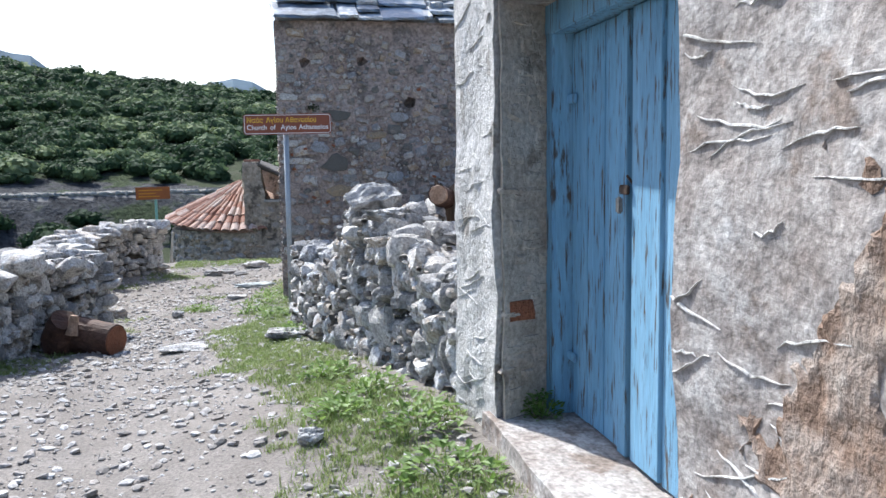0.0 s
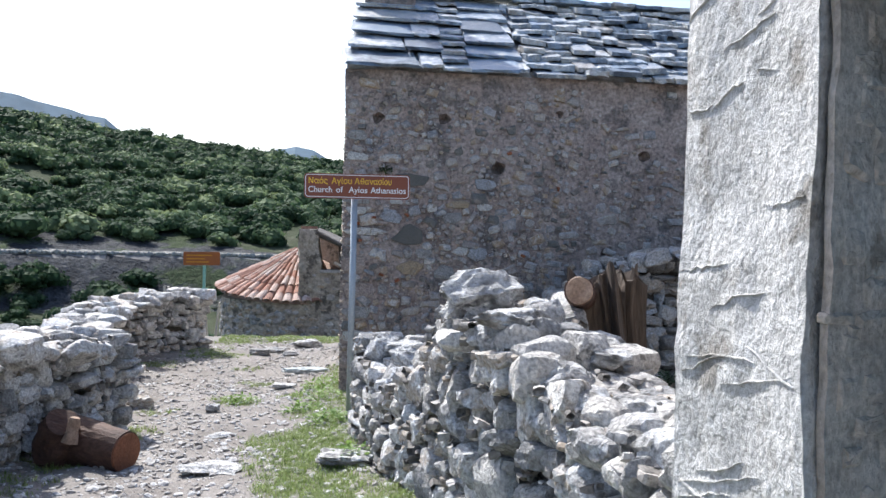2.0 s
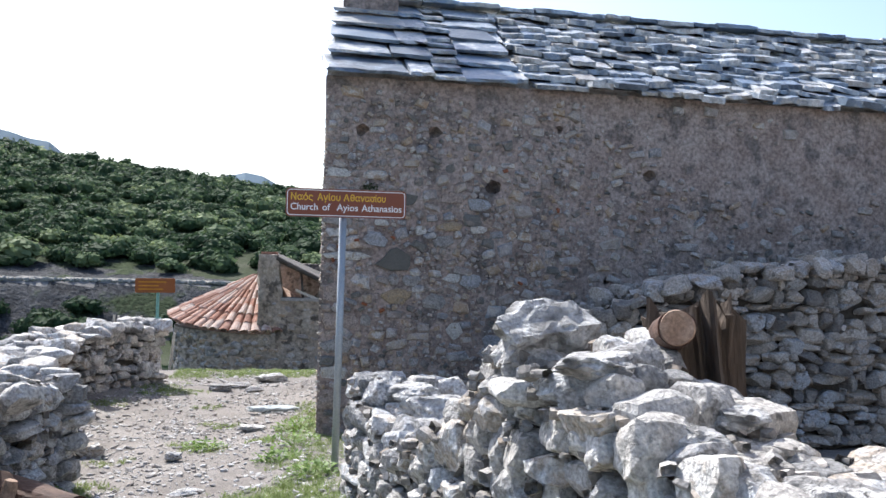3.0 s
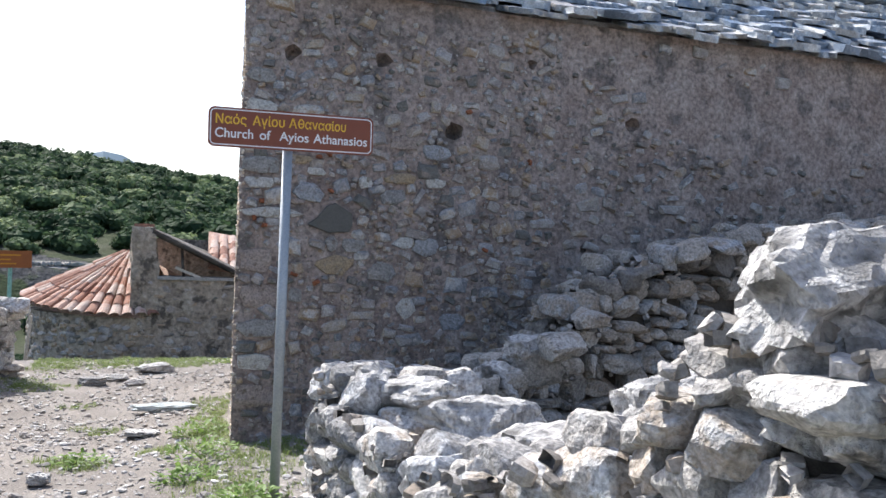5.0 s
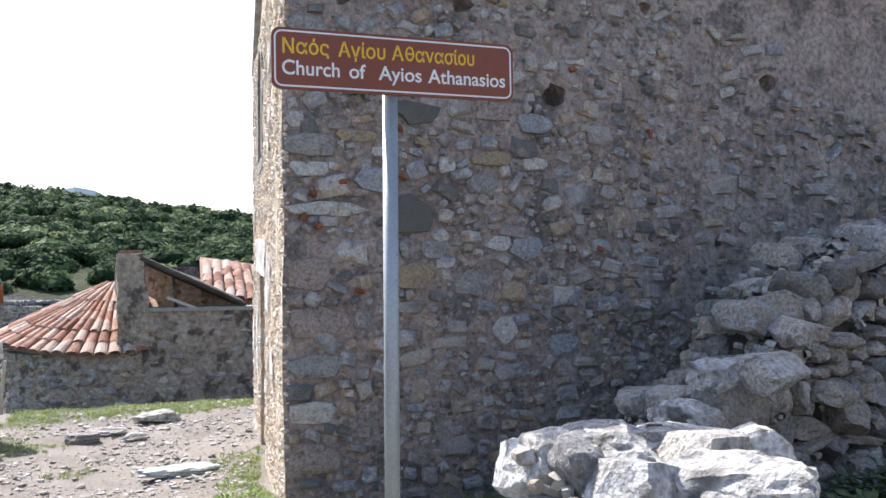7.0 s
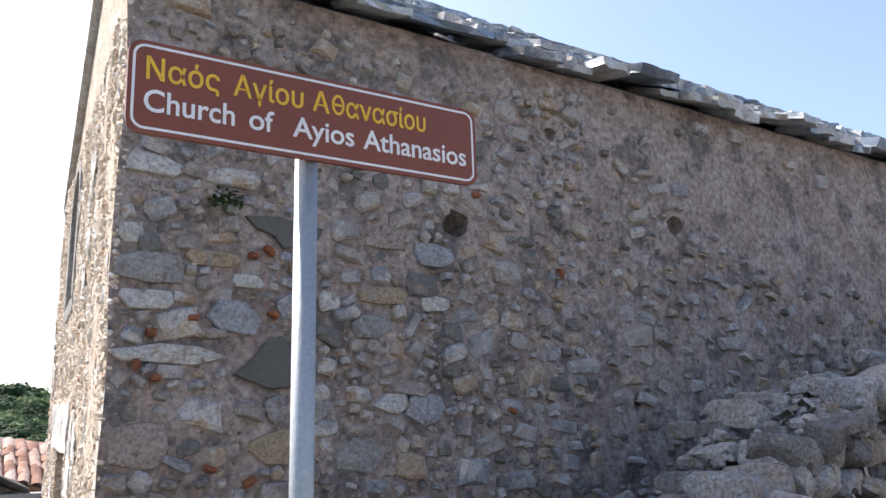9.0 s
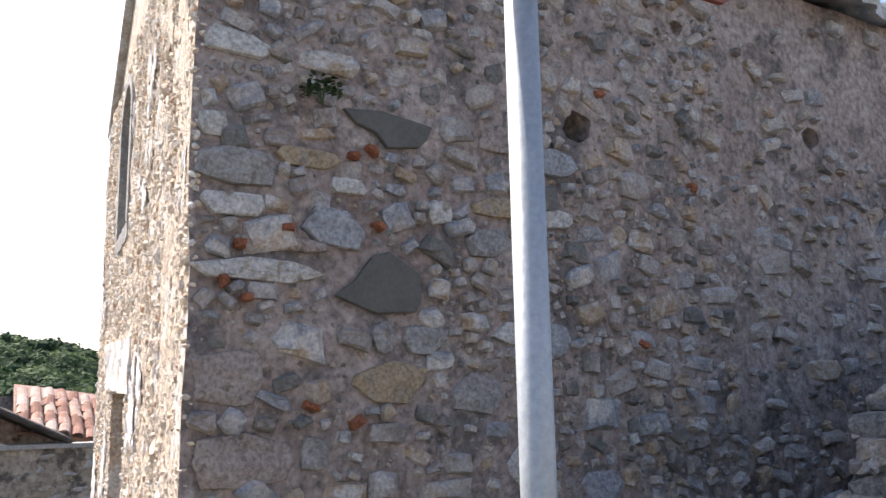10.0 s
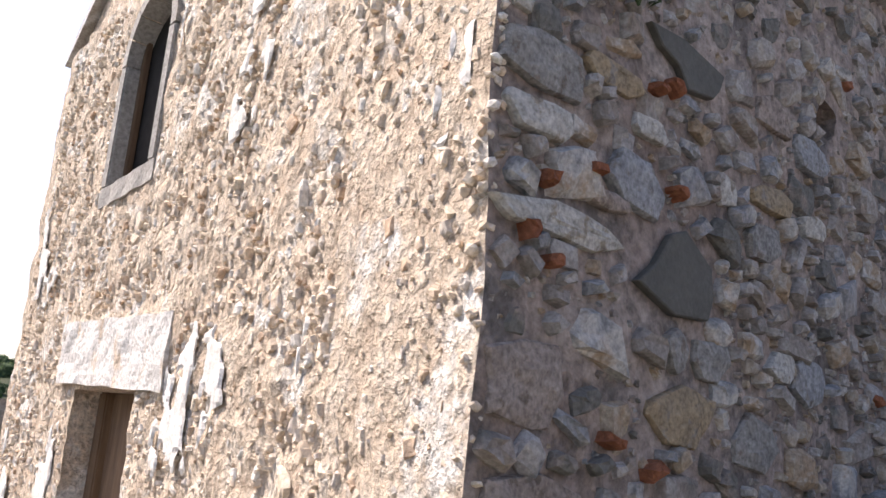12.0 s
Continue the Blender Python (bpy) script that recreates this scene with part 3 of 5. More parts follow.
# ridge stones
placed = []
x = -0.4
while x < EAST_X:
    w = rnd.uniform(0.35, 0.6)
    placed.append((rnd.randrange(8), Matrix.Translation((x + w / 2, RIDGE_Y, RIDGE_Z + 0.12 + rnd.gauss(0, 0.01))) @ pose(0, 0, 0, rnd.gauss(0, 3), 0, rnd.gauss(0, 2)) @ Matrix.Diagonal((w, 0.42, 0.05, 1))))
    x += w
pieces(roof, "ridge_slate", SLATES, placed, M_SLATE, M_SLATES)

# ---- blue door ----
M_BLUE = mat("weathered_blue_paint", [(0.13, 0.28, 0.43), (0.18, 0.36, 0.52), (0.25, 0.44, 0.60)], rough=0.65, scale=5, fine=70, bump=0.4, deep=0.006, contrast=0.5, stain=((0.085, 0.075, 0.065), 0.38, 46), stretch=(1, 1, 0.12))
M_IRON = mat("rusty_iron", [(0.045, 0.035, 0.03), (0.10, 0.06, 0.04)], rough=0.75, scale=20, fine=90, bump=0.3, metal=0.4)
# near-black grain for the strip that paints the door seam's shade
M_SEAM_SHADE = mat("door_seam_shade", [(0.02, 0.018, 0.016), (0.05, 0.042, 0.036)], scale=6, fine=50, bump=0.4, stretch=(1, 1, 0.1))
M_GREYMETAL = mat("dull_grey_metal", [(0.16, 0.155, 0.15), (0.24, 0.235, 0.225)], rough=0.6, scale=20, fine=90, bump=0.2, metal=0.5)
door = thing("double_door", "blue painted plank double door, flaking paint, closed", "door")
part("frame_post", box(bmesh.new(), -0.05, 0.08, 3.31, 3.42, 0.15, 1.99, 0.006), M_BLUE, door)
part("frame_post", box(bmesh.new(), -0.05, 0.08, 1.63, 1.80, 0.15, 1.99, 0.006), M_BLUE, door)
part("frame_head", box(bmesh.new(), -0.055, 0.08, 1.63, 3.42, 1.85, 1.99, 0.006), M_BLUE, door)
rnd = random.Random(3)
SEAM = 2.64
for y0, y1 in ((1.805, SEAM - 0.024), (SEAM + 0.024, 3.30)):
    leaf = part("door_leaf", box(bmesh.new(), 0.062, 0.08, y0, y1, 0.185, 1.845), M_BLUE, door)
    edges = [y0 + (y1 - y0) * k for k in (0.0, 0.13, 0.40, 0.70, 1.0)]
    for k, (a, b) in enumerate(zip(edges, edges[1:])):
        proud = 0.010 if (k == 0) == (y0 > SEAM) and k in (0, 3) else 0.0
        bm = box(bmesh.new(), 0.036 - proud + rnd.uniform(-0.003, 0.004), 0.062, a + 0.0015, b - 0.0015, 0.18 + rnd.uniform(0, 0.014), 1.845, 0.003)
        part("plank", bm, M_BLUE, leaf)
# added strip: makes the open seam between the leaves read as dark
part("seam_shade_strip", box(bmesh.new(), 0.048, 0.09, SEAM - 0.0235, SEAM + 0.0235, 0.19, 1.84), M_SEAM_SHADE, door, "dark strip standing in for the shaded gap between the leaves")
latch = part("latch", box(bmesh.new(), 0.004, 0.016, SEAM - 0.03, SEAM + 0.05, 1.18, 1.215, 0.004), M_IRON, door, "rusty iron hasp")
part("staple", tube(bmesh.new(), (0.03, SEAM - 0.02, 1.22), (0.006, SEAM - 0.02, 1.25), 0.006, 0.005, 8), M_IRON, latch)
part("padlock", box(bmesh.new(), -0.012, 0.004, SEAM + 0.005, SEAM + 0.045, 1.11, 1.172, 0.006), M_GREYMETAL, latch, "dull grey padlock")
for z in (0.42, 1.55):
    part("hinge", box(bmesh.new(), 0.018, 0.032, 3.22, 3.315, z, z + 0.04, 0.004), M_BLUE, door)


# raised trowel lines in the plaster, and bare brick
def face_x(y, z, amp, freq, seed):
    """How far out the uneven plaster stands."""
    p = Vector((FACE, y, z)) * freq + Vector((seed, seed * 2, 0))
    return FACE + amp * noise.noise(p) + 0.35 * amp * noise.noise(p * 4)


def ridges(count, y0, y1, z0, z1, seed, face):
    rnd = random.Random(seed)
    bm = bmesh.new()
    for _ in range(count):
        y, z = rnd.uniform(y0, y1), rnd.uniform(z0, z1)
        length, bow, tilt = rnd.uniform(0.10, 0.38), rnd.uniform(-0.022, 0.012), rnd.uniform(-0.45, 0.3)
        wide = rnd.uniform(0.0035, 0.007)
        last = None
        for i in range(9):
            u = i / 8 - 0.5
            cy = y + u * length
            cz = z + u * length * tilt + bow * (1 - 4 * u * u) + 0.012 * noise.noise(Vector((u * 6, y * 5, z * 5)))
            if not (y0 - 0.02 < cy < y1 + 0.02):
                last = None
                continue
            t = wide * (1 - 3.2 * u * u)
            x = face(cy, cz) - 0.001
            ring = [bm.verts.new((x + 0.012, cy, cz - t)), bm.verts.new((x - 0.0045 * t / wide - 0.001, cy, cz - t * 0.2)), bm.verts.new((x - 0.0038 * t / wide - 0.001, cy, cz + t * 0.5)), bm.verts.new((x + 0.012, cy, cz + t * 1.2))]
            if last:
                for k in range(3):
                    bm.faces.new((last[k], last[k + 1], ring[k + 1], ring[k]))
            last = ring
    return bm


# near-wall ridges get paler plaster as a painted highlight along their edges
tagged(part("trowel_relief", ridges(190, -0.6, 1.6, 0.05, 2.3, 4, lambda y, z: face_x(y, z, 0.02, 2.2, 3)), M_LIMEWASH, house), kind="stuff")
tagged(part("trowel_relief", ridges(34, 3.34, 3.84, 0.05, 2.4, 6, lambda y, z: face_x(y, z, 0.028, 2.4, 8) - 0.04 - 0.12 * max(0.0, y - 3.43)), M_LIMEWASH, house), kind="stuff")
M_BROWNMORTAR = mat("brown_bare_masonry", [(0.15, 0.095, 0.065), (0.24, 0.165, 0.12), (0.34, 0.28, 0.235), (0.42, 0.38, 0.34)], scale=8, fine=45, bump=1.0, deep=0.014)


def bare_field(y, z):
    edge = 0.93 + 0.85 * max(0.0, 1.12 - z) - 0.5 * max(0.0, z - 1.3)
    out = edge - y + 0.16 * noise.noise(Vector((y * 4, z * 4, 1))) + 0.10 * noise.noise(Vector((y * 12, z * 12, 2))) + 0.05 * noise.noise(Vector((y * 30, z * 30, 2)))
    left = 0.26 - noise.noise(Vector((y * 6, z * 6, 5))) - 0.3 * noise.noise(Vector((y * 19, z * 19, 5)))
    return min(out, left)


bm = sheet(bare_field, -0.6, 1.7, -0.05, 1.75, 0.016, lambda y, z, k: (face_x(y, z, 0.02, 2.2, 3) - 0.001 - k * (0.003 + 0.010 * max(0.0, 0.3 + noise.noise(Vector((y * 14, z * 18, 0))))), y, z))
part("bare_masonry", bm, M_BROWNMORTAR, house, "bare brown masonry where the plaster fell")
M_BRICK = mat("old_red_brick", [(0.25, 0.09, 0.045), (0.38, 0.15, 0.08)], scale=14, fine=60, bump=0.6)
part("brick", rough_box(-0.25, -0.12, 3.395, 3.44, 0.60, 0.69, 0.03, 0.015, 9, 2, jamb_shape), M_BRICK, house, "bare red brick in the jamb")
M_BEIGE = mat("beige_jamb_plaster", [(0.40, 0.33, 0.265), (0.52, 0.45, 0.375), (0.62, 0.56, 0.49)], scale=4, fine=45, bump=0.8, deep=0.012, stain=((0.30, 0.25, 0.20), 0.33, 5))
part("jamb_plaster", rough_box(-0.285, -0.045, 3.405, 3.435, 0.15, 2.0, 0.06, 0.012, 5, 12, jamb_shape), M_BEIGE, house)
placed = []
for _ in range(60):
    jx = rnd.uniform(-0.25, -0.05)
    placed.append((rnd.randrange(16), pose(jx, 3.41 - splay(jx), rnd.uniform(0.2, 1.95), rnd.uniform(-9, 9), 0, 28) @ Matrix.Diagonal((rnd.uniform(0.05, 0.16), 0.03, rnd.uniform(0.03, 0.10), 1))))
pieces(house, "stone", SLABS, placed, M_BEIGE, M_BEIGE, limit=60)

# ---- rubble in the church's long wall ----


def scatter(rnd, u0, u1, v0, v1, kinds, keep=lambda u, v: True):
    """Stones of several sizes side by side without overlap: (u, v, wide, high)."""
    cell, grid, out = 0.25, {}, []
    for count, wide, high in kinds:
        for _ in range(count):
            w = rnd.uniform(*wide)
            h = min(w * 0.95, rnd.uniform(*high))
            u, v = rnd.uniform(u0, u1), rnd.uniform(v0, v1)
            if u - w / 2 < u0 or u + w / 2 > u1 or not keep(u, v):
                continue
            ci, cj = int(u / cell), int(v / cell)
            clear = True
            for i in range(ci - 2, ci + 3):
                for j in range(cj - 2, cj + 3):
                    for a, b, c, d in grid.get((i, j), ()):
                        if abs(u - a) < (w + c) * 0.47 and abs(v - b) < (h + d) * 0.47:
                            clear = False
                            break
                    if not clear:
                        break
                if not clear:
                    break
            if clear:
                grid.setdefault((ci, cj), []).append((u, v, w, h))
                out.append((u, v, w, h))
    return out


rnd = random.Random(12)
holes = [(0.58, 2.12, 0.11), (2.35, 2.34, 0.10), (-0.08, 2.68, 0.09), (1.3, 2.79, 0.06), (-0.85, 2.66, 0.09), (1.88, 1.15, 0.06)]
bm = bmesh.new()
for x, z, r in holes:
    n0 = len(bm.verts)
    bmesh.ops.create_icosphere(bm, subdivisions=2, radius=r, matrix=Matrix.Translation((x, 11.6, z)) @ Matrix.Diagonal((0.8, 1.6, 0.75, 1)))
for v in bm.verts:
    k = Vector((v.co.x * 14, v.co.y * 3, v.co.z * 14))
    v.co += Vector((0.035 * noise.noise(k), 0, 0.035 * noise.noise(k + Vector((7, 0, 0)))))
cut(long_wall, bm)
patches = [(-0.49, 1.31, 0.38, 0.26), (-0.44, 1.95, 0.41, 0.16)]
# large stones: place, size and tone
PINK, OCHRE, BLUE, PALE, GREY = range(5)
KEY_STONES = [(-1.07, 1.72, 0.31, 0.15, GREY), (-0.79, 1.79, 0.30, 0.08, OCHRE), (-1.09, 1.58, 0.27, 0.09, PALE), (-0.67, 1.52, 0.29, 0.16, BLUE), (-0.98, 1.34, 0.50, 0.09, PALE), (-1.08, 0.94, 0.28, 0.21, PINK), (-1.03, 0.66, 0.40, 0.20, PINK), (-0.44, 0.93, 0.34, 0.17, OCHRE), (-0.03, 0.88, 0.27, 0.17, GREY), (0.12, 1.99, 0.25, 0.14, PINK),
              (0.42, 1.66, 0.20, 0.09, PALE), (0.10, 1.68, 0.29, 0.10, OCHRE), (-0.20, 1.63, 0.13, 0.11, PALE), (0.19, 0.57, 0.18, 0.18, PALE)]
KEY_STONES += [(0.62, 0.47, 0.26, 0.15, BLUE), (0.15, 1.13, 0.20, 0.10, PALE), (0.36, 1.11, 0.25, 0.17, BLUE), (-0.75, 0.67, 0.11, 0.12, GREY), (0.05, 1.52, 0.23, 0.13, GREY), (0.42, 1.93, 0.26, 0.13, BLUE), (-0.47, 1.10, 0.11, 0.12, GREY), (-0.28, 1.10, 0.22, 0.12, GREY), (-0.62, 1.69, 0.17, 0.07, PALE), (-1.16, 1.87, 0.12, 0.11, PALE), (-0.8, 1.44, 0.21, 0.05, PINK), (-1.06, 0.4, 0.33, 0.15, GREY), (-1.08, 0.12, 0.3, 0.13, PALE), (-1.05, -0.15, 0.34, 0.18, PINK), (-1.08, 2.2, 0.3, 0.1, PALE), (-1.1, 2.45, 0.25, 0.12, GREY)]


def clear_of(u, v):
    return all(math.hypot(u - x, v - z) > r * 1.1 for x, z, r in holes) and all(abs(u - x) > w * 0.6 or abs(v - z) > h * 0.62 for x, z, w, h in patches) and all(abs(u - k[0]) > k[2] * 0.5 + 0.02 or abs(v - k[1]) > k[3] * 0.5 + 0.018 for k in KEY_STONES)


def coat(u, v):
    """Where the old coat of mortar still hides the stones."""
    hide = 0.02 + 0.8 * noise.noise(Vector((u * 0.9, v * 1.1, 4))) + 0.55 * (v - 1.65) + 0.16 * (u - 0.6)
    return rnd.random() > hide


near_set = scatter(rnd, -1.23, 1.6, -0.5, 3.1, [(40, (0.18, 0.28), (0.08, 0.16)), (2200, (0.07, 0.18), (0.05, 0.13)), (8000, (0.04, 0.08), (0.03, 0.065)), (14000, (0.018, 0.04), (0.014, 0.035))], lambda u, v: clear_of(u, v) and coat(u, v))
far_set = scatter(rnd, 1.6, EAST_X - 0.1, -0.4, 3.1, [(60, (0.22, 0.4), (0.07, 0.18)), (1800, (0.08, 0.2), (0.04, 0.11)), (4000, (0.035, 0.08), (0.025, 0.055))], lambda u, v: clear_of(u, v) and coat(u, v))


def on_long_wall(stones):
    out = []
    for u, v, w, h in sorted(stones, key=lambda s: -s[2] * s[3]):
        d = 0.07 + 0.12 * min(w, h)
        m = Matrix.Translation((u, 11.6 + d * 0.5 - (rnd.uniform(0.016, 0.052) if w > 0.05 else rnd.uniform(0.004, 0.02)), v)) @ pose(0, 0, 0, rnd.gauss(0, 6), rnd.gauss(0, 20 if w < 0.2 else 7), rnd.gauss(0, 6)) @ Matrix.Diagonal((w * 1.04, d, h * 1.04, 1))
        out.append((rnd.randrange(24), m))
    return out


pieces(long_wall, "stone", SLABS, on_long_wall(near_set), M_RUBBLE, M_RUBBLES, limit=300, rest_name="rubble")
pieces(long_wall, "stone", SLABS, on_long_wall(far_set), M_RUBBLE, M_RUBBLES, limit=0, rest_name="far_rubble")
M_CEMENT = mat("dark_cement_patch", [(0.10, 0.098, 0.088), (0.14, 0.135, 0.12)], scale=8, fine=60, bump=0.25, contrast=0.4)
LOWER_PATCH = [(-0.678, 1.256), (-0.6, 1.314), (-0.519, 1.416), (-0.449, 1.443), (-0.309, 1.36), (-0.3, 1.268), (-0.326, 1.205), (-0.502, 1.193)]
UPPER_PATCH = [(-0.644, 2.009), (-0.47, 2.024), (-0.238, 1.99), (-0.265, 1.931), (-0.304, 1.892), (-0.45, 1.871), (-0.496, 1.928), (-0.588, 1.956)]
for outline in (LOWER_PATCH, UPPER_PATCH):
    bm = bmesh.new()
    f = bm.faces.new([bm.verts.new((x, 11.60, z)) for x, z in outline])
    r = bmesh.ops.extrude_face_region(bm, geom=[f])
    for v in r["geom"]:
        if isinstance(v, bmesh.types.BMVert):
            v.co.y -= 0.026
    edges = [e for e in bm.edges if all(v.co.y < 11.58 for v in e.verts)]
    bmesh.ops.bevel(bm, geom=edges, offset=0.004, segments=1, affect="EDGES")
    bmesh.ops.recalc_face_normals(bm, faces=bm.faces)
    part("cement_patch", bm, M_CEMENT, long_wall, "smooth dark cement repair")
M_KEY = [mat("wall_stone", tones, scale=10, fine=60, bump=0.8, deep=0.010, contrast=1.3, stain=(dirt, 0.34, 14)) for tones, dirt in (
    ([(0.30, 0.24, 0.205), (0.39, 0.33, 0.29)], (0.19, 0.15, 0.12)), ([(0.31, 0.25, 0.18), (0.41, 0.31, 0.19)], (0.28, 0.25, 0.22)), ([(0.28, 0.285, 0.295), (0.38, 0.385, 0.395)], (0.24, 0.21, 0.18)),
    ([(0.46, 0.44, 0.40), (0.58, 0.56, 0.52)], (0.33, 0.28, 0.22)), ([(0.25, 0.24, 0.225), (0.37, 0.355, 0.335)], (0.22, 0.18, 0.15)))]


def wall_stone(w, h, seed):
    """A broad flat-faced stone, nearly flush, with a broken angular outline."""
    rnd = random.Random(seed)
    bm = bmesh.new()
    corners = []
    count = rnd.choice((6, 7, 8))
    for i in range(count):
        t = 2 * math.pi * (i + rnd.uniform(-0.3, 0.3)) / count
        c, e = math.cos(t), math.sin(t)
        q = (c ** 4 + e ** 4) ** -0.25 * rnd.uniform(0.84, 1.1)
        corners.append(Vector((0.5 * w * q * c, 0, 0.5 * h * q * e)))
    outline = []
    for a, b in zip(corners, corners[1:] + corners[:1]):
        outline += [a.lerp(b, f) * (1 + 0.09 * noise.noise(Vector((i * 3.1, f * 9, seed)))) for i, f in enumerate((0.0, 0.33, 0.67))]
    n, ring = len(outline), []
    for depth, k in ((0.06, 1.0), (-0.004, 1.0), (-0.014, 0.95), (-0.018, 0.7), (-0.019, 0.35)):
        ring.append([bm.verts.new((p.x * k, depth + (0.012 * noise.noise(Vector((p.x * k * 14, p.z * k * 14, seed + 5))) if depth < 0 else 0), p.z * k)) for p in outline])
    for a, b in zip(ring, ring[1:]):
        for i in range(n):
            bm.faces.new((a[i], a[(i + 1) % n], b[(i + 1) % n], b[i]))
    bm.faces.new(ring[-1])
    bmesh.ops.recalc_face_normals(bm, faces=bm.faces)
    return bm


for i, (u, v, w, h, tone) in enumerate(KEY_STONES):
    ob = part("large_stone", wall_stone(w, h, i), M_KEY[tone], long_wall)
    ob.matrix_basis = pose(max(u, -1.232 + w * 0.54), 11.597, v, rnd.gauss(0, 1.5), rnd.gauss(0, 2.5), rnd.gauss(0, 1.5))
placed = []
for u, v in ((-0.874, 1.504), (-1.053, 1.43), (-1.11, 1.29), (-1.025, 1.233), (-0.769, 0.841), (-0.52, 1.85), (-0.491, 1.542), (-0.602, 1.818), (-0.589, 0.778), (0.9, 1.1), (0.7, 2.3), (1.3, 1.9)):
    placed.append((rnd.randrange(24), pose(u, 11.575, v, 0, rnd.gauss(0, 40), 0) @ Matrix.Diagonal((rnd.uniform(0.035, 0.075), 0.06, rnd.uniform(0.025, 0.045), 1))))
pieces(long_wall, "brick_chip", SLABS, placed, M_BRICK, M_BRICK)
M_PALE = mat("pale_corner_stone", [(0.36, 0.34, 0.30), (0.45, 0.42, 0.37), (0.52, 0.49, 0.43)], vary="object", scale=6, fine=50, bump=0.6, deep=0.01)
# ---- gable front: doorway, arched window, chips of stone in the render ----


def gable_x(y):
    return -1.235 + 0.1 * (y - 11.6)


def arch(bm, x0, x1, y0, y1, z0, z1):
    r = (y1 - y0) / 2
    prof = [(y0, z0), (y1, z0)] + [((y0 + y1) / 2 + r * math.cos(a), z1 - r + r * math.sin(a)) for a in [math.pi * i / 10 for i in range(11)]]
    a = [bm.verts.new((x0, y, z)) for y, z in prof]
    b = [bm.verts.new((x1, y, z)) for y, z in prof]
    bm.faces.new(a)
    bm.faces.new(b[::-1])
    for i in range(len(prof)):
        bm.faces.new((a[i], b[i], b[(i + 1) % len(prof)], a[(i + 1) % len(prof)]))
    bmesh.ops.recalc_face_normals(bm, faces=bm.faces)
    return bm


cut(gable_wall, arch(bmesh.new(), -1.6, -0.2, 13.98, 14.62, 1.96, 2.96))
cut(gable_wall, box(bmesh.new(), -1.6, -0.2, 13.71, 14.58, -0.75, 0.945))
M_WOOD = mat("old_brown_wood", [(0.10, 0.06, 0.035), (0.18, 0.115, 0.07), (0.25, 0.17, 0.11)], rough=0.75, scale=6, fine=40, bump=0.5, deep=0.008, stretch=(1, 1, 0.1))
M_SURROUND = mat("grey_stone_surround", [(0.30, 0.285, 0.265), (0.40, 0.385, 0.36)], scale=6, fine=50, bump=0.5, deep=0.01)
# near-black colour in place of the shade inside the church
M_INTERIOR_SHADE = mat("interior_shade", [(0.02, 0.018, 0.016), (0.03, 0.026, 0.024)], scale=3, fine=20, bump=0)
for y0, y1 in ((13.71, 13.80), (14.49, 14.58)):
    part("door_post", box(bmesh.new(), -0.80, -0.70, y0, y1, -0.7, 0.945, 0.008), M_WOOD, church, "brown wooden door post")
part("door_leaf", box(bmesh.new(), -0.76, -0.71, 13.80, 14.49, -0.7, 0.94), M_WOOD, church, "closed brown plank door")


def lintel_shape(co):
    co.z += 0.04 * noise.noise(Vector((co.y * 4, 3, 1))) * (1 if co.z > 1.1 else 0.2) + 0.04 * (co.y - 14.1)
    co.x += 0.1 * (co.y - 14.1)
    return co


part("lintel", rough_box(gable_x(14.1) - 0.012, -0.75, 13.38, 14.86, 0.95, 1.25, 0.05, 0.016, 7, 4, lintel_shape), mat("white_lintel_plaster", [(0.58, 0.56, 0.53), (0.74, 0.72, 0.69)], scale=7, fine=50, bump=0.7, deep=0.012, stain=((0.55, 0.45, 0.35), 0.3, 6)), church, "white plastered lintel")
for y0, y1 in ((13.985, 14.03), (14.28, 14.32), (14.57, 14.615)):
    part("window_frame", box(bmesh.new(), -0.862, -0.83, y0, y1, 1.965, 2.86, 0.004), M_WOOD, church, "dark brown window frame")
# added sheet that paints the window opening dark
part("window_shade_sheet", box(bmesh.new(), -0.825, -0.81, 13.95, 14.65, 1.94, 2.98), M_INTERIOR_SHADE, church, "near-black sheet standing in for the unlit interior")
part("window_sill", rough_box(gable_x(14.3) - 0.004, -0.7, 13.9, 14.68, 1.86, 1.962, 0.05, 0.012, 6, 4, lambda co: co + Vector((0.1 * (co.y - 14.3), 0, 0))), M_SURROUND, church, "grey stone sill")
for i in range(7):
    bm = bmesh.new()
    a0, a1 = math.pi * i / 7 + 0.012, math.pi * (i + 1) / 7 - 0.012
    am = (a0 + a1) / 2
    ring = [(14.3 + r * math.cos(a), 2.64 + r * math.sin(a)) for a, r in ((a0, 0.312), (am, 0.312), (a1, 0.312), (a1, 0.38), (am, 0.385), (a0, 0.38))]
    va = [bm.verts.new((gable_x(y) - 0.006, y, z)) for y, z in ring]
    vb = [bm.verts.new((gable_x(y) + 0.22, y, z)) for y, z in ring]
    bm.faces.new(va)
    for k in range(6):
        bm.faces.new((va[k], vb[k], vb[(k + 1) % 6], va[(k + 1) % 6]))
    bmesh.ops.recalc_face_normals(bm, faces=bm.faces)
    part("arch_stone", bm, M_SURROUND, church)
for y in (13.925, 14.605):
    part("window_jamb", box(bmesh.new(), gable_x(y) - 0.003, gable_x(y) + 0.22, y, y + 0.067, 1.965, 2.64, 0.008), M_SURROUND, church)
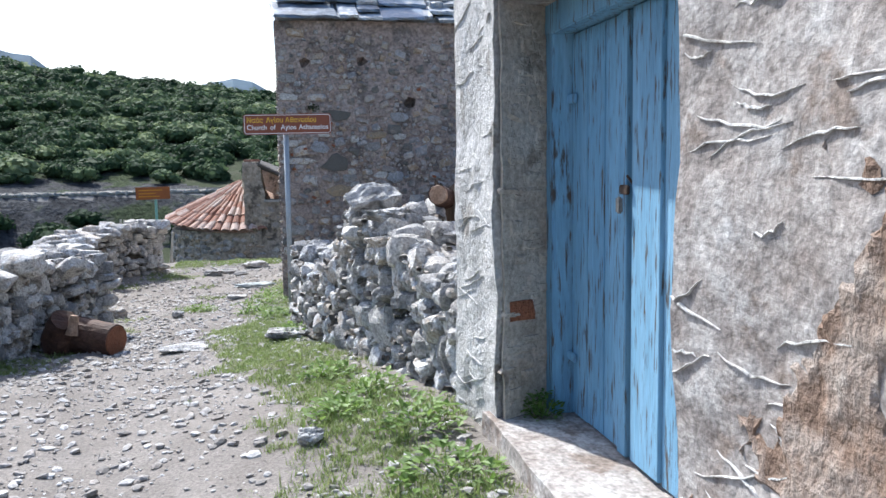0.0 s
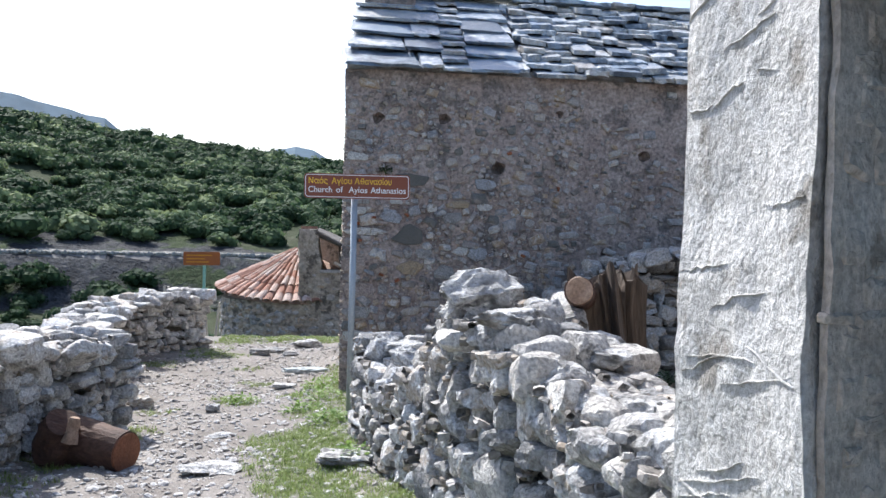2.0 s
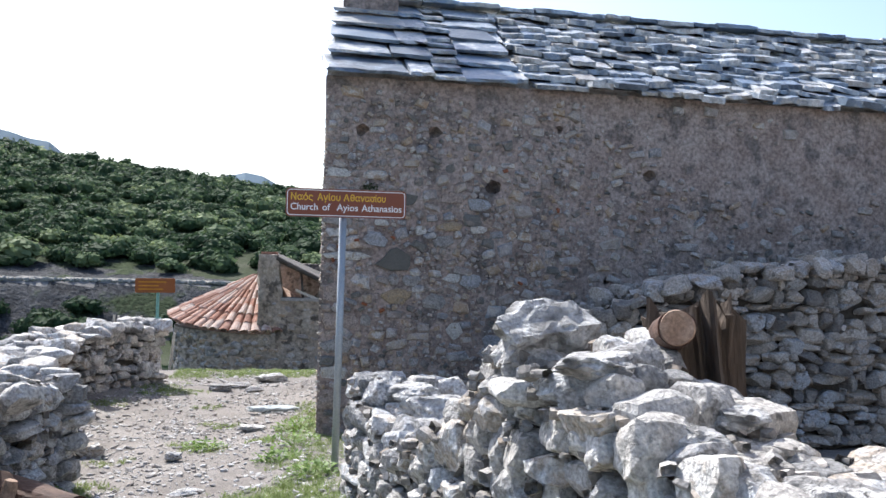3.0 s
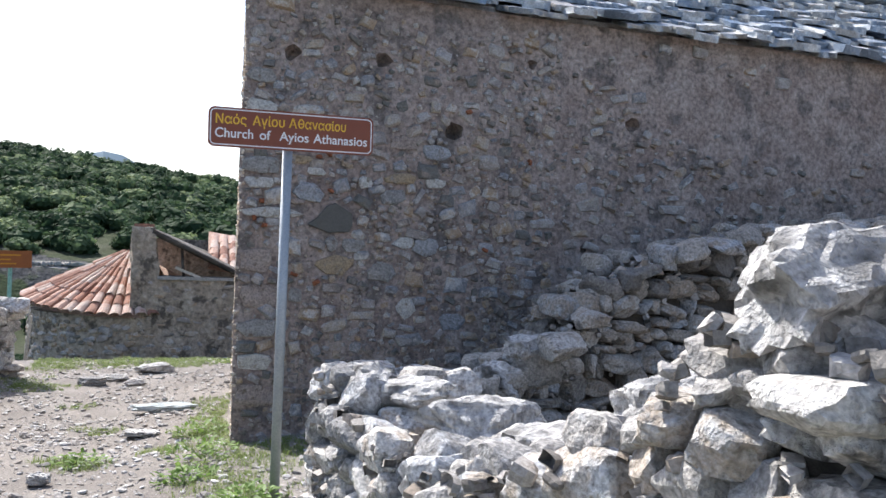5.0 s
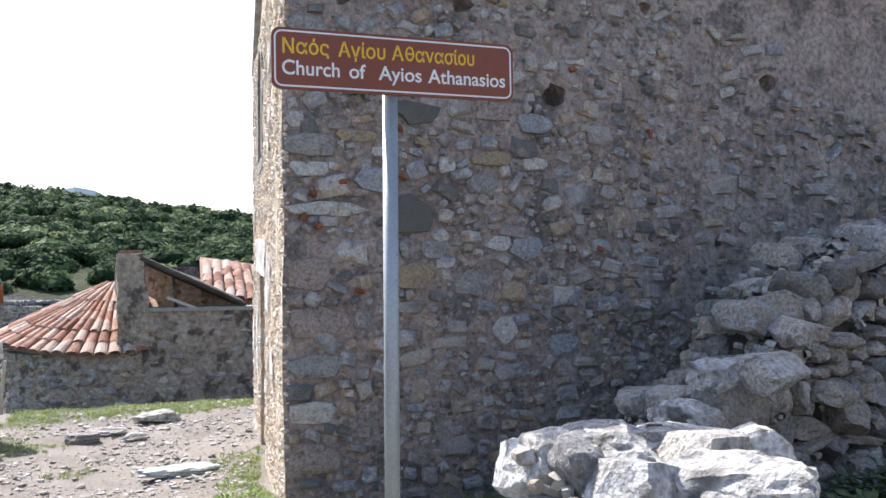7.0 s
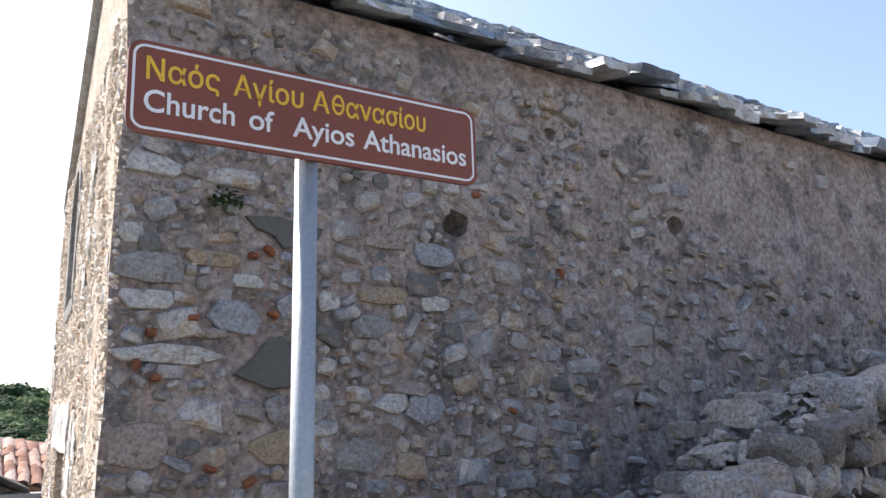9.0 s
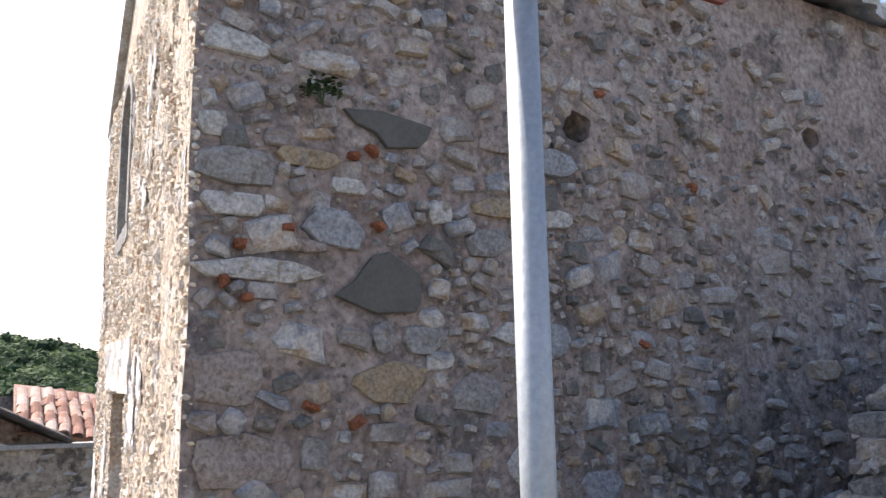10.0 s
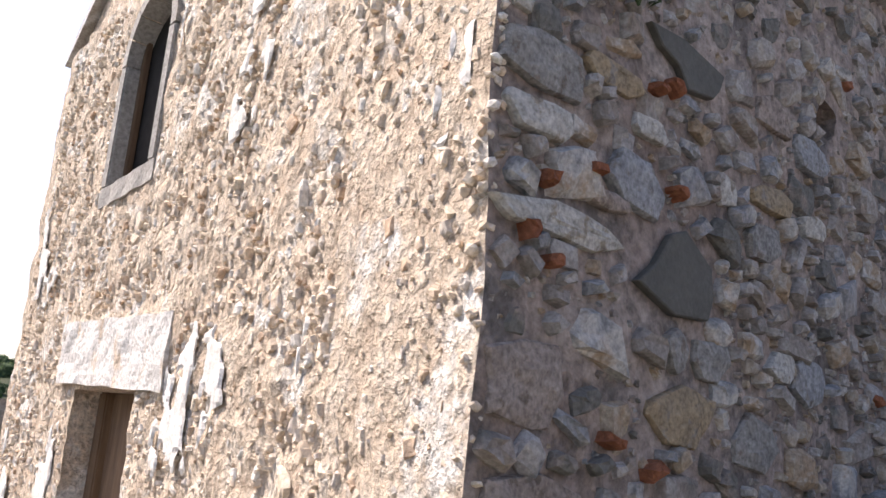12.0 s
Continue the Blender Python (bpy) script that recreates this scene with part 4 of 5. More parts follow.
# chip tones carry the same painted sunlight as the render
SUNLIT_CREAM = [(0.52, 0.38, 0.27), (0.68, 0.56, 0.43), (0.76, 0.67, 0.55), (0.64, 0.50, 0.37), (0.84, 0.80, 0.73), (0.60, 0.53, 0.46), (0.74, 0.63, 0.50)]
M_CHIP = mat("cream_stone_chip", SUNLIT_CREAM, vary="object", scale=9, fine=60, bump=0.6, deep=0.008)
M_CHIPS = mat("cream_stone_rest", SUNLIT_CREAM, vary="island", scale=9, fine=60, bump=0.6, deep=0.008)
rnd = random.Random(77)


def off_openings(u, v):
    return not ((13.88 < u < 14.72 and 1.84 < v < 3.08) or (13.36 < u < 14.9 and 0.93 < v < 1.3) or (13.68 < u < 14.61 and v < 1.0)) and (u < 14.75 or rnd.random() < 0.5)


chip_set = scatter(rnd, 11.63, 15.9, -0.5, 3.1, [(10, (0.10, 0.16), (0.06, 0.11)), (260, (0.05, 0.09), (0.03, 0.06)), (5500, (0.026, 0.05), (0.015, 0.035)), (9000, (0.012, 0.026), (0.010, 0.022))], off_openings)
placed = []
for u, v, w, h in sorted(chip_set, key=lambda s: s[0]):
    d = 0.03
    placed.append((rnd.randrange(24), Matrix.Translation((gable_x(u) + d * 0.5 - rnd.uniform(-0.010, 0.004) - (0.008 if u < 12.25 else 0), u, v)) @ pose(0, 0, 0, rnd.gauss(0, 12), 90 + rnd.gauss(0, 35), -90 + rnd.gauss(0, 14) - 5.7) @ Matrix.Diagonal((w * 1.1, d, h * 1.2, 1))))
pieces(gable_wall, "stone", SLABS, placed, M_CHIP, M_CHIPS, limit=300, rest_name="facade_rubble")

# remains of white plaster on the gable
M_FLAKE = mat("white_plaster_flake", [(0.62, 0.58, 0.52), (0.74, 0.71, 0.66), (0.80, 0.78, 0.75)], scale=7, fine=50, bump=0.6, deep=0.008, contrast=0.8)


def flake_field(y, z):
    if (13.86 < y < 14.74 and 1.82 < z < 3.08) or (13.64 < y < 14.65 and z < 1.32):
        return -0.3
    round_door = max(0.0, 1 - math.hypot((y - 13.3) / 0.5, (z - 0.3) / 0.7))
    return noise.noise(Vector((y * 2.2, z * 1.6, 8))) + 0.45 * noise.noise(Vector((y * 7, z * 5, 3))) + 0.35 * noise.noise(Vector((y * 18, z * 13, 1))) + 0.45 * round_door - 0.50


tagged(part("old_plaster", sheet(flake_field, 11.68, 15.92, -0.5, 3.05, 0.022, lambda y, z, k: (gable_x(y) - 0.003 - k * (0.006 + 0.004 * noise.noise(Vector((y * 9, z * 9, 4)))), y, z)), M_FLAKE, gable_wall, "white remains of old plaster"), kind="stuff")
placed = []
for _ in range(230):
    w = rnd.uniform(0.012, 0.036)
    placed.append((rnd.randrange(12), pose(-1.232 + rnd.uniform(-0.004, 0.03), 11.604 + rnd.uniform(-0.006, 0.03), rnd.uniform(-0.5, 3.1), rnd.uniform(-40, 40), rnd.uniform(-40, 40), rnd.uniform(0, 90)) @ Matrix.Diagonal((w, w, w * rnd.uniform(0.5, 1.0), 1))))
tagged(part("corner_rubble", joined("corner_rubble", CHIPS, placed, M_CHIPS), M_CHIPS, gable_wall), kind="stuff")

# ---- sign ----
M_BROWN = mat("brown_sign_paint", [(0.175, 0.042, 0.016), (0.205, 0.05, 0.02)], rough=0.4, scale=3, fine=90, bump=0.03, contrast=0.2, spec=0.5)
M_GALV = mat("galvanised_steel", [(0.31, 0.34, 0.36), (0.41, 0.44, 0.46)], rough=0.5, metal=0.35, scale=9, fine=80, bump=0.08, contrast=0.4)
M_WHITE = mat("white_sign_paint", [(0.70, 0.70, 0.70), (0.80, 0.80, 0.80)], rough=0.4, scale=3, fine=90, bump=0, contrast=0.15)
M_YELLOW = mat("yellow_sign_paint", [(0.72, 0.42, 0.03), (0.80, 0.50, 0.05)], rough=0.4, scale=3, fine=90, bump=0, contrast=0.15)


def rounded(w, h, r, n=6):
    out = []
    for cx, cz, a0 in ((w / 2 - r, h / 2 - r, 0), (-w / 2 + r, h / 2 - r, 90), (-w / 2 + r, -h / 2 + r, 180), (w / 2 - r, -h / 2 + r, 270)):
        out += [(cx + r * math.cos(radians(a0 + 90 * i / n)), cz + r * math.sin(radians(a0 + 90 * i / n))) for i in range(n + 1)]
    return out


def plate(w, h, r, y0, y1):
    bm = bmesh.new()
    pts = rounded(w, h, r)
    a = [bm.verts.new((x, y0, z)) for x, z in pts]
    b = [bm.verts.new((x, y1, z)) for x, z in pts]
    bm.faces.new(a)
    bm.faces.new(b[::-1])
    for i in range(len(pts)):
        bm.faces.new((a[i], b[i], b[(i + 1) % len(pts)], a[(i + 1) % len(pts)]))
    bmesh.ops.recalc_face_normals(bm, faces=bm.faces)
    return bm


def rim(w, h, r, t, y):
    bm = bmesh.new()
    o, i_ = rounded(w, h, r), rounded(w - 2 * t, h - 2 * t, r - t)
    a = [bm.verts.new((x, y, z)) for x, z in o]
    b = [bm.verts.new((x, y, z)) for x, z in i_]
    for i in range(len(o)):
        bm.faces.new((a[i], b[i], b[(i + 1) % len(o)], a[(i + 1) % len(o)]))
    bmesh.ops.recalc_face_normals(bm, faces=bm.faces)
    for f in bm.faces:
        if f.normal.y > 0:
            f.normal_flip()
    return bm


def lettering(text, size, x0, x1, z, y, material, owner, name):
    curve = bpy.data.curves.new("text", "FONT")
    curve.body, curve.size, curve.extrude, curve.offset = text, size, 0.0006, size * 0.012
    temp = new("text", curve)
    depsgraph = bpy.context.evaluated_depsgraph_get()
    me = bpy.data.meshes.new_from_object(temp.evaluated_get(depsgraph))
    bpy.data.objects.remove(temp)
    lo, hi = min(v.co.x for v in me.vertices), max(v.co.x for v in me.vertices)
    k = (x1 - x0) / (hi - lo)
    for v in me.vertices:
        v.co = Vector((x0 + (v.co.x - lo) * k, y - v.co.z, z + v.co.y))
    me.materials.clear()
    me.materials.append(material)
    return part(name, me, material, owner)


sign = thing("church_sign", "brown road sign with yellow and white lettering on steel pole", "sign", (-1.14, 9.74, -0.45))
part("pole", tube(bmesh.new(), (0, 0, -0.1), (0, 0, 2.2), 0.03, 0.03, 28), M_GALV, sign, "grey galvanised round pole").data.shade_smooth()
board = part("board", plate(0.985, 0.232, 0.035, -0.045, -0.033), M_BROWN, sign, "brown board with a white rim")
board.matrix_basis = pose(0.022, 0, 2.205, 0, -0.6, 0)
part("rim", rim(0.965, 0.212, 0.03, 0.0065, -0.0462), M_WHITE, board, "thin white rim")
for text, a, b in (("Ναός", 0.042, 0.222), ("Αγίου", 0.257, 0.447), ("Α", 0.473, 0.523), ("ανασίου", 0.572, 0.825)):
    lettering(text, 0.078, -0.4925 + 0.985 * a, -0.4925 + 0.985 * b, 0.020, -0.046, M_YELLOW, board, "yellow_word")
theta = bmesh.new()
tw, th = 0.985 * 0.038, 0.058
for a0, a1 in [(2 * math.pi * i / 28, 2 * math.pi * (i + 1) / 28) for i in range(28)]:
    quad = [(k * tw / 2 * math.cos(a), th / 2 + kz * th / 2 * math.sin(a)) for k, kz, a in ((1, 1, a0), (1, 1, a1), (0.60, 0.74, a1), (0.60, 0.74, a0))]
    theta.faces.new([theta.verts.new((x, 0, z)) for x, z in quad])
theta.faces.new([theta.verts.new((x, 0, z)) for x, z in ((-tw * 0.4, th * 0.43), (tw * 0.4, th * 0.43), (tw * 0.4, th * 0.56), (-tw * 0.4, th * 0.56))])
bmesh.ops.remove_doubles(theta, verts=theta.verts, dist=0.00005)
for v in theta.verts:
    v.co += Vector((-0.4925 + 0.985 * 0.548, -0.0466, 0.0195))
part("yellow_letter", theta, M_YELLOW, board)
for text, a, b in (("Church", 0.040, 0.262), ("of", 0.300, 0.366), ("Ayios", 0.418, 0.596), ("Athanasios", 0.624, 0.962)):
    lettering(text, 0.078, -0.4925 + 0.985 * a, -0.4925 + 0.985 * b, -0.060, -0.046, M_WHITE, board, "white_word")
for z in (2.14, 2.26):
    part("clamp", tube(bmesh.new(), (0, 0, z), (0, 0, z + 0.025), 0.036, 0.036, 16), M_GALV, sign)

# ---- ruined chapel beyond the lane ----
M_CHAPELWALL = mat("brown_rubble_wall", [(0.26, 0.215, 0.17), (0.39, 0.33, 0.265), (0.48, 0.43, 0.37)], scale=2.5, fine=12, bump=1, deep=0.04, contrast=1.3, stain=((0.14, 0.12, 0.10), 0.45, 3.5))
TILES = [(0.24, 0.12, 0.085), (0.38, 0.22, 0.16), (0.50, 0.35, 0.28), (0.52, 0.43, 0.37), (0.34, 0.17, 0.115)]
M_TILE = mat("terracotta_tile", TILES, vary="object", scale=7, fine=40, bump=0.4)
M_OLDWOOD = mat("grey_weathered_wood", [(0.035, 0.029, 0.024), (0.075, 0.064, 0.054), (0.13, 0.115, 0.10)], rough=0.85, scale=5, fine=30, bump=0.6, stretch=(0.25, 0.25, 1))
CX, CY, CR = -2.2, 25.7, 2.15
chapel = thing("ruined_chapel", "ruined rubble chapel with round tiled apse and fallen roof", "building")
bm = bmesh.new()
sides = 48
levels = [-2.6 + i * 0.16 for i in range(14)] + [-0.5]
rings = []
for z in levels:
    rings.append([bm.verts.new((CX + (CR + 0.03 * noise.noise(Vector((i * 0.9, z * 4, 1)))) * math.cos(2 * math.pi * i / sides), CY + (CR + 0.03 * noise.noise(Vector((i * 0.9, z * 4, 1)))) * math.sin(2 * math.pi * i / sides), z)) for i in range(sides)])
for a, b in zip(rings, rings[1:]):
    for i in range(sides):
        bm.faces.new((a[i], a[(i + 1) % sides], b[(i + 1) % sides], b[i]))
bm.faces.new(rings[-1])
apse_wall = part("apse_wall", bm, M_CHAPELWALL, chapel)
side_wall = part("side_wall", rough_box(CX + 0.2, 6, CY - CR - 0.02, CY - CR + 0.5, -2.6, 0.27, 0.16, 0.04, 2, 3), M_CHAPELWALL, chapel)
part("rear_wall", rough_box(CX + 0.3, 6, CY + CR - 0.5, CY + CR, -2.6, 1.15, 0.4, 0.03, 2, 3), M_CHAPELWALL, chapel)
part("wall_ledge", rough_box(CX + 0.52, 6, CY - CR - 0.06, CY - CR + 0.5, 0.27, 0.34, 0.2, 0.012, 3, 5), M_SURROUND, chapel, "pale cement ledge on the wall")


def stump_shape(co):
    f = max(0.0, (co.z - 0.2) / 1.2)
    co.y = CY - CR + (co.y - (CY - CR)) * (1 - 0.45 * f)
    co.x = CX + (co.x - CX) * (1 - 0.22 * f) - 0.02 * f + 0.02
    return co


part("gable_stump", rough_box(CX - 0.02, CX + 0.55, CY - CR + 0.02, CY + 0.3, -0.4, 1.36, 0.1, 0.06, 3, 3, stump_shape), M_CHAPELWALL, chapel, "broken stub of the gable")
part("stump_cap", rough_box(CX + 0.02, CX + 0.42, CY - CR + 0.3, CY - 0.5, 1.33, 1.43, 0.1, 0.02, 3, 3), M_TILE, chapel)


def tile_mesh(seed):
    rnd = random.Random(seed)
    bm = bmesh.new()
    a, b = [], []
    for i in range(7):
        t = math.pi * i / 6
        a.append(bm.verts.new((0.58 * math.cos(t), -0.55, 0.62 * math.sin(t) - 0.05)))
        b.append(bm.verts.new((0.44 * math.cos(t), 0.55, 0.46 * math.sin(t) - 0.12)))
    a2 = [bm.verts.new((v.co.x * 0.8, -0.55, v.co.z * 0.8 - 0.04)) for v in a]
    for i in range(6):
        bm.faces.new((a[i], b[i], b[i + 1], a[i + 1]))
        bm.faces.new((a2[i], a[i], a[i + 1], a2[i + 1]))
    for v in bm.verts:
        v.co += Vector((rnd.uniform(-0.02, 0.02), rnd.uniform(-0.03, 0.03), rnd.uniform(-0.02, 0.02)))
    return mesh_of(bm, "tile")


TILE = [tile_mesh(i) for i in range(6)]
def eave_dip(x, y):
    """The old eave sags on the side of the lane."""
    return 0.26 * max(0.0, CY - y) / CR


cone = tube(bmesh.new(), (CX, CY, -0.27), (CX, CY, 0.74), CR + 0.06, 0.12, 48)
for v in cone.verts:
    v.co.z -= eave_dip(v.co.x, v.co.y)
apse_roof = part("apse_roof", cone, M_TILE, chapel, "half-round roof of red barrel tiles")
rnd = random.Random(8)
placed = []
R0, R1, Z0, Z1 = CR + 0.12, 0.22, -0.24, 0.76
pitch = math.degrees(math.atan2(Z1 - Z0, R0 - R1))
nrow = 7
for row in range(nrow):
    r = R0 + (R1 - R0) * (row + 0.5) / nrow
    z = Z0 + (Z1 - Z0) * (row + 0.5) / nrow + 0.05
    ncol = 30 if row < 5 else 15
    for c in range(ncol):
        ang = 95 + 190 * (c + 0.5) / ncol
        w = math.radians(190) * r / ncol
        tx, ty = CX + r * math.cos(radians(ang)), CY + r * math.sin(radians(ang))
        m = Matrix.Translation((tx, ty, z - eave_dip(tx, ty) + rnd.gauss(0, 0.008))) @ pose(0, 0, 0, 0, 0, ang + 90) @ pose(0, 0, 0, pitch + 7 * max(0.0, -math.sin(radians(ang))), 0, rnd.gauss(0, 2)) @ Matrix.Diagonal((w * 0.92, 0.36, min(w, 0.16) * 0.8, 1))
        placed.append((rnd.randrange(6), m))
pieces(apse_roof, "tile", TILE, placed, M_TILE, M_TILE)
bm = bmesh.new()
corners = [(CX + 0.40, CY - CR + 0.05, 1.27), (CX + 2.35, CY - CR + 0.05, 0.40), (CX + 2.45, CY + CR, 0.62), (CX + 0.40, CY + CR, 1.42)]
low = [bm.verts.new(Vector(c) - Vector((0, 0, 0.07))) for c in corners]
high = [bm.verts.new(Vector(c)) for c in corners]
bm.faces.new(low[::-1])
bm.faces.new(high)
for i in range(4):
    bm.faces.new((low[i], low[(i + 1) % 4], high[(i + 1) % 4], high[i]))
fallen = part("fallen_roof", bm, M_OLDWOOD, chapel, "collapsed roof of dark weathered boards")
for off in (0.0, 0.7, 1.4):
    part("rafter", tube(bmesh.new(), (CX + 0.40, CY - CR + 0.05 + off, 1.28), (CX + 2.3, CY - CR + 0.0 + off, 0.38), 0.06, 0.05, 8), M_OLDWOOD, chapel)
part("loose_pole", tube(bmesh.new(), (CX + 1.0, CY - CR + 0.2, 0.95), (CX + 1.05, CY - CR + 0.1, 0.34), 0.03, 0.03, 8), M_OLDWOOD, chapel)
part("pale_plank", box(bmesh.new(), -0.3, 0.3, -0.04, 0.04, -0.03, 0.03, 0.006, Matrix.Translation((CX + 1.15, CY - CR + 0.0, 0.42)) @ pose(0, 0, 0, 0, 22, 0)), M_PALE, chapel)
back_roof = part("back_roof", box(bmesh.new(), -0.75, 1.2, -0.2, 1.9, -0.06, 0.0, 0, Matrix.Translation((0.2, 25.3, 0.5)) @ pose(0, 0, 0, 24, 8, 0)), M_TILE, chapel, "pale barrel tiles over the nave")
placed = []
for row in range(5):
    for c in range(9):
        x, y = -0.62 + c * 0.22, -0.15 + row * 0.36
        bulge = 0.10 * math.sin(math.pi * min(1, (c + 1) / 7))
        placed.append((rnd.randrange(6), Matrix.Translation((0.2, 25.3, 0.5)) @ pose(0, 0, 0, 24, 8, 0) @ Matrix.Translation((x, y, 0.03 + bulge)) @ pose(0, 0, 0, 4, 0, rnd.gauss(0, 3)) @ Matrix.Diagonal((0.2, 0.4, 0.13, 1))))
pieces(back_roof, "tile", TILE, placed, M_TILE, M_TILE)
rnd = random.Random(18)
placed = []
for u, v, w, h in scatter(rnd, CX + 0.2, 2.5, -1.6, 0.2, [(250, (0.14, 0.36), (0.08, 0.2))]):
    placed.append((rnd.randrange(16), pose(u, CY - CR + 0.03, v, 0, rnd.gauss(0, 6), 0) @ Matrix.Diagonal((w, 0.14, h, 1))))
pieces(side_wall, "stone", SMALL, placed, M_RUBBLE, M_RUBBLES, limit=80, rest_name="rubble")
placed = []
for _ in range(170):
    ang, z = rnd.uniform(165, 285), rnd.uniform(-1.5, -0.62)
    placed.append((rnd.randrange(16), Matrix.Translation((CX + (CR - 0.02) * math.cos(radians(ang)), CY + (CR - 0.02) * math.sin(radians(ang)), z)) @ pose(0, 0, 0, 0, rnd.gauss(0, 6), ang + 90) @ Matrix.Diagonal((rnd.uniform(0.12, 0.3), 0.12, rnd.uniform(0.08, 0.17), 1))))
pieces(apse_wall, "stone", SMALL, placed, M_RUBBLE, M_RUBBLES, limit=80, rest_name="rubble")

# ---- signs and stakes beyond the lane ----
M_ORANGE = mat("faded_brown_sign", [(0.20, 0.065, 0.018), (0.25, 0.085, 0.022)], rough=0.5, scale=3, fine=50, bump=0, contrast=0.2)
M_ORANGELETTER = mat("faded_yellow_paint", [(0.42, 0.20, 0.02), (0.48, 0.24, 0.03)], scale=3, fine=50, bump=0, contrast=0.2)
M_TEAL = mat("green_painted_steel", [(0.16, 0.34, 0.30), (0.22, 0.42, 0.37)], rough=0.6, scale=6, fine=50, bump=0.1)
far_sign = thing("lane_sign", "faded orange-brown sign with yellow bars on a green pole", "sign", (-3.98, 19.5, ground_z(-3.98, 19.5)))
bz = 0.70 - ground_z(-3.98, 19.5)
part("pole", tube(bmesh.new(), (0.05, 0.02, -0.1), (0.05, 0.02, bz), 0.03, 0.03, 12), M_TEAL, far_sign)
far_board = part("board", plate(0.72, 0.27, 0.02, -0.03, -0.015), M_ORANGE, far_sign)
far_board.matrix_basis = pose(0, 0, bz, 0, -1, 0)
for z, w in ((0.065, 0.5), (-0.005, 0.36), (-0.07, 0.44)):
    part("lettering_bar", box(bmesh.new(), -0.3, -0.3 + w, -0.034, -0.031, z - 0.011, z + 0.011), M_ORANGELETTER, far_board)
part("bracket", box(bmesh.new(), 0.0, 0.12, -0.02, 0.05, bz - 0.75, bz - 0.6, 0.01), M_TEAL, far_sign)
rnd = random.Random(2)
stake = thing("stake", "weathered pale wooden stake behind the terrace wall", "stake", (-4.55, 18.6, ground_z(-4.55, 18.6)), group="stakes behind the wall")
part("post", tube(bmesh.new(), (0, 0, -0.1), (0.02, 0.0, 1.0), 0.03, 0.022, 7), M_PALE, stake)
for i in range(9):
    x, y = -4.45 + i * 0.11 + rnd.gauss(0, 0.02), 18.6 + rnd.uniform(-0.2, 0.3)
    copy_thing(stake, pose(x, y, ground_z(x, y) - rnd.uniform(0.0, 0.3), rnd.gauss(0, 4), rnd.gauss(0, 5), rnd.uniform(0, 360)))

# ---- logs ----
M_BARK = mat("dark_red_bark", [(0.045, 0.024, 0.018), (0.085, 0.045, 0.032), (0.13, 0.075, 0.05)], rough=0.75, scale=7, fine=40, bump=0.7, deep=0.012, stretch=(0.5, 1, 1))
M_CUT = mat("sawn_wood", [(0.24, 0.15, 0.10), (0.34, 0.23, 0.16), (0.44, 0.32, 0.24)], rough=0.8, scale=12, fine=60, bump=0.3)
M_REDCUT = mat("red_brown_sawn_wood", [(0.16, 0.065, 0.035), (0.24, 0.10, 0.055)], rough=0.8, scale=12, fine=60, bump=0.3)


def rough_log(a, b, r0, r1, wob=0.06, ribs=0.0, seed=0, n=28, rows=10, ragged=0.0):
    a, b = Vector(a), Vector(b)
    q = (b - a).to_track_quat("Z", "Y").to_matrix()
    bm = bmesh.new()
    rings = []
    for j in range(rows + 1):
        f = j / rows
        c, r = a.lerp(b, f), r0 + (r1 - r0) * f
        ring = []
        for i in range(n):
            t = 2 * math.pi * i / n
            k = 1 + wob * noise.noise(Vector((math.cos(t) * 1.5, math.sin(t) * 1.5, f * 3 + seed))) + ribs * noise.noise(Vector((math.cos(t) * 4.5, math.sin(t) * 4.5, seed + f * 0.9)))
            tip = ragged * f ** 6 * noise.noise(Vector((math.cos(t) * 3.5, math.sin(t) * 3.5, seed)))
            ring.append(bm.verts.new(c + q @ Vector((r * k * math.cos(t), r * k * math.sin(t), tip))))
        rings.append(ring)
    for x, y in zip(rings, rings[1:]):
        for i in range(n):
            bm.faces.new((x[i], x[(i + 1) % n], y[(i + 1) % n], y[i]))
    bm.faces.new(rings[0][::-1])
    bm.faces.new(rings[-1])
    return bm


log = thing("log", "dark red-brown log with a sawn notch beside the lane wall", "log", (-3.05, 8.2, -0.47))
part("trunk", rough_log((-0.30, 0.22, 0.17), (0.26, -0.10, 0.14), 0.20, 0.15, 0.12, 0, 3), M_BARK, log)
part("sawn_end", tube(bmesh.new(), (0.255, -0.097, 0.14), (0.268, -0.104, 0.139), 0.145, 0.142, 24), M_REDCUT, log, "red-brown sawn end")
part("branch_stub", rough_log((-0.30, 0.12, 0.10), (-0.20, -0.06, 0.36), 0.18, 0.12, 0.2, 0, 5), M_BARK, log)
part("notch", rough_log((-0.13, -0.13, 0.22), (-0.09, -0.12, 0.40), 0.055, 0.035, 0.2, 0, 6), M_CUT, log, "pale sawn notch")
cut_log = thing("cut_log", "short round log with a pale sawn face on the stone wall", "log", (-0.13, 5.66, 0.99))
part("bark", rough_log((0, 0, 0.085), (0.15, 0.42, 0.02), 0.072, 0.08, 0.08, 0, 7), M_BARK, cut_log)
part("sawn_face", rough_log((0.002, 0.003, 0.085), (-0.004, -0.012, 0.088), 0.068, 0.064, 0.1, 0, 7, 24, 2), M_CUT, cut_log)
trunk = thing("weathered_trunk", "weathered grey-brown trunk with split fibres leaning on the rubble", "log", (0.17, 5.95, 0.0))
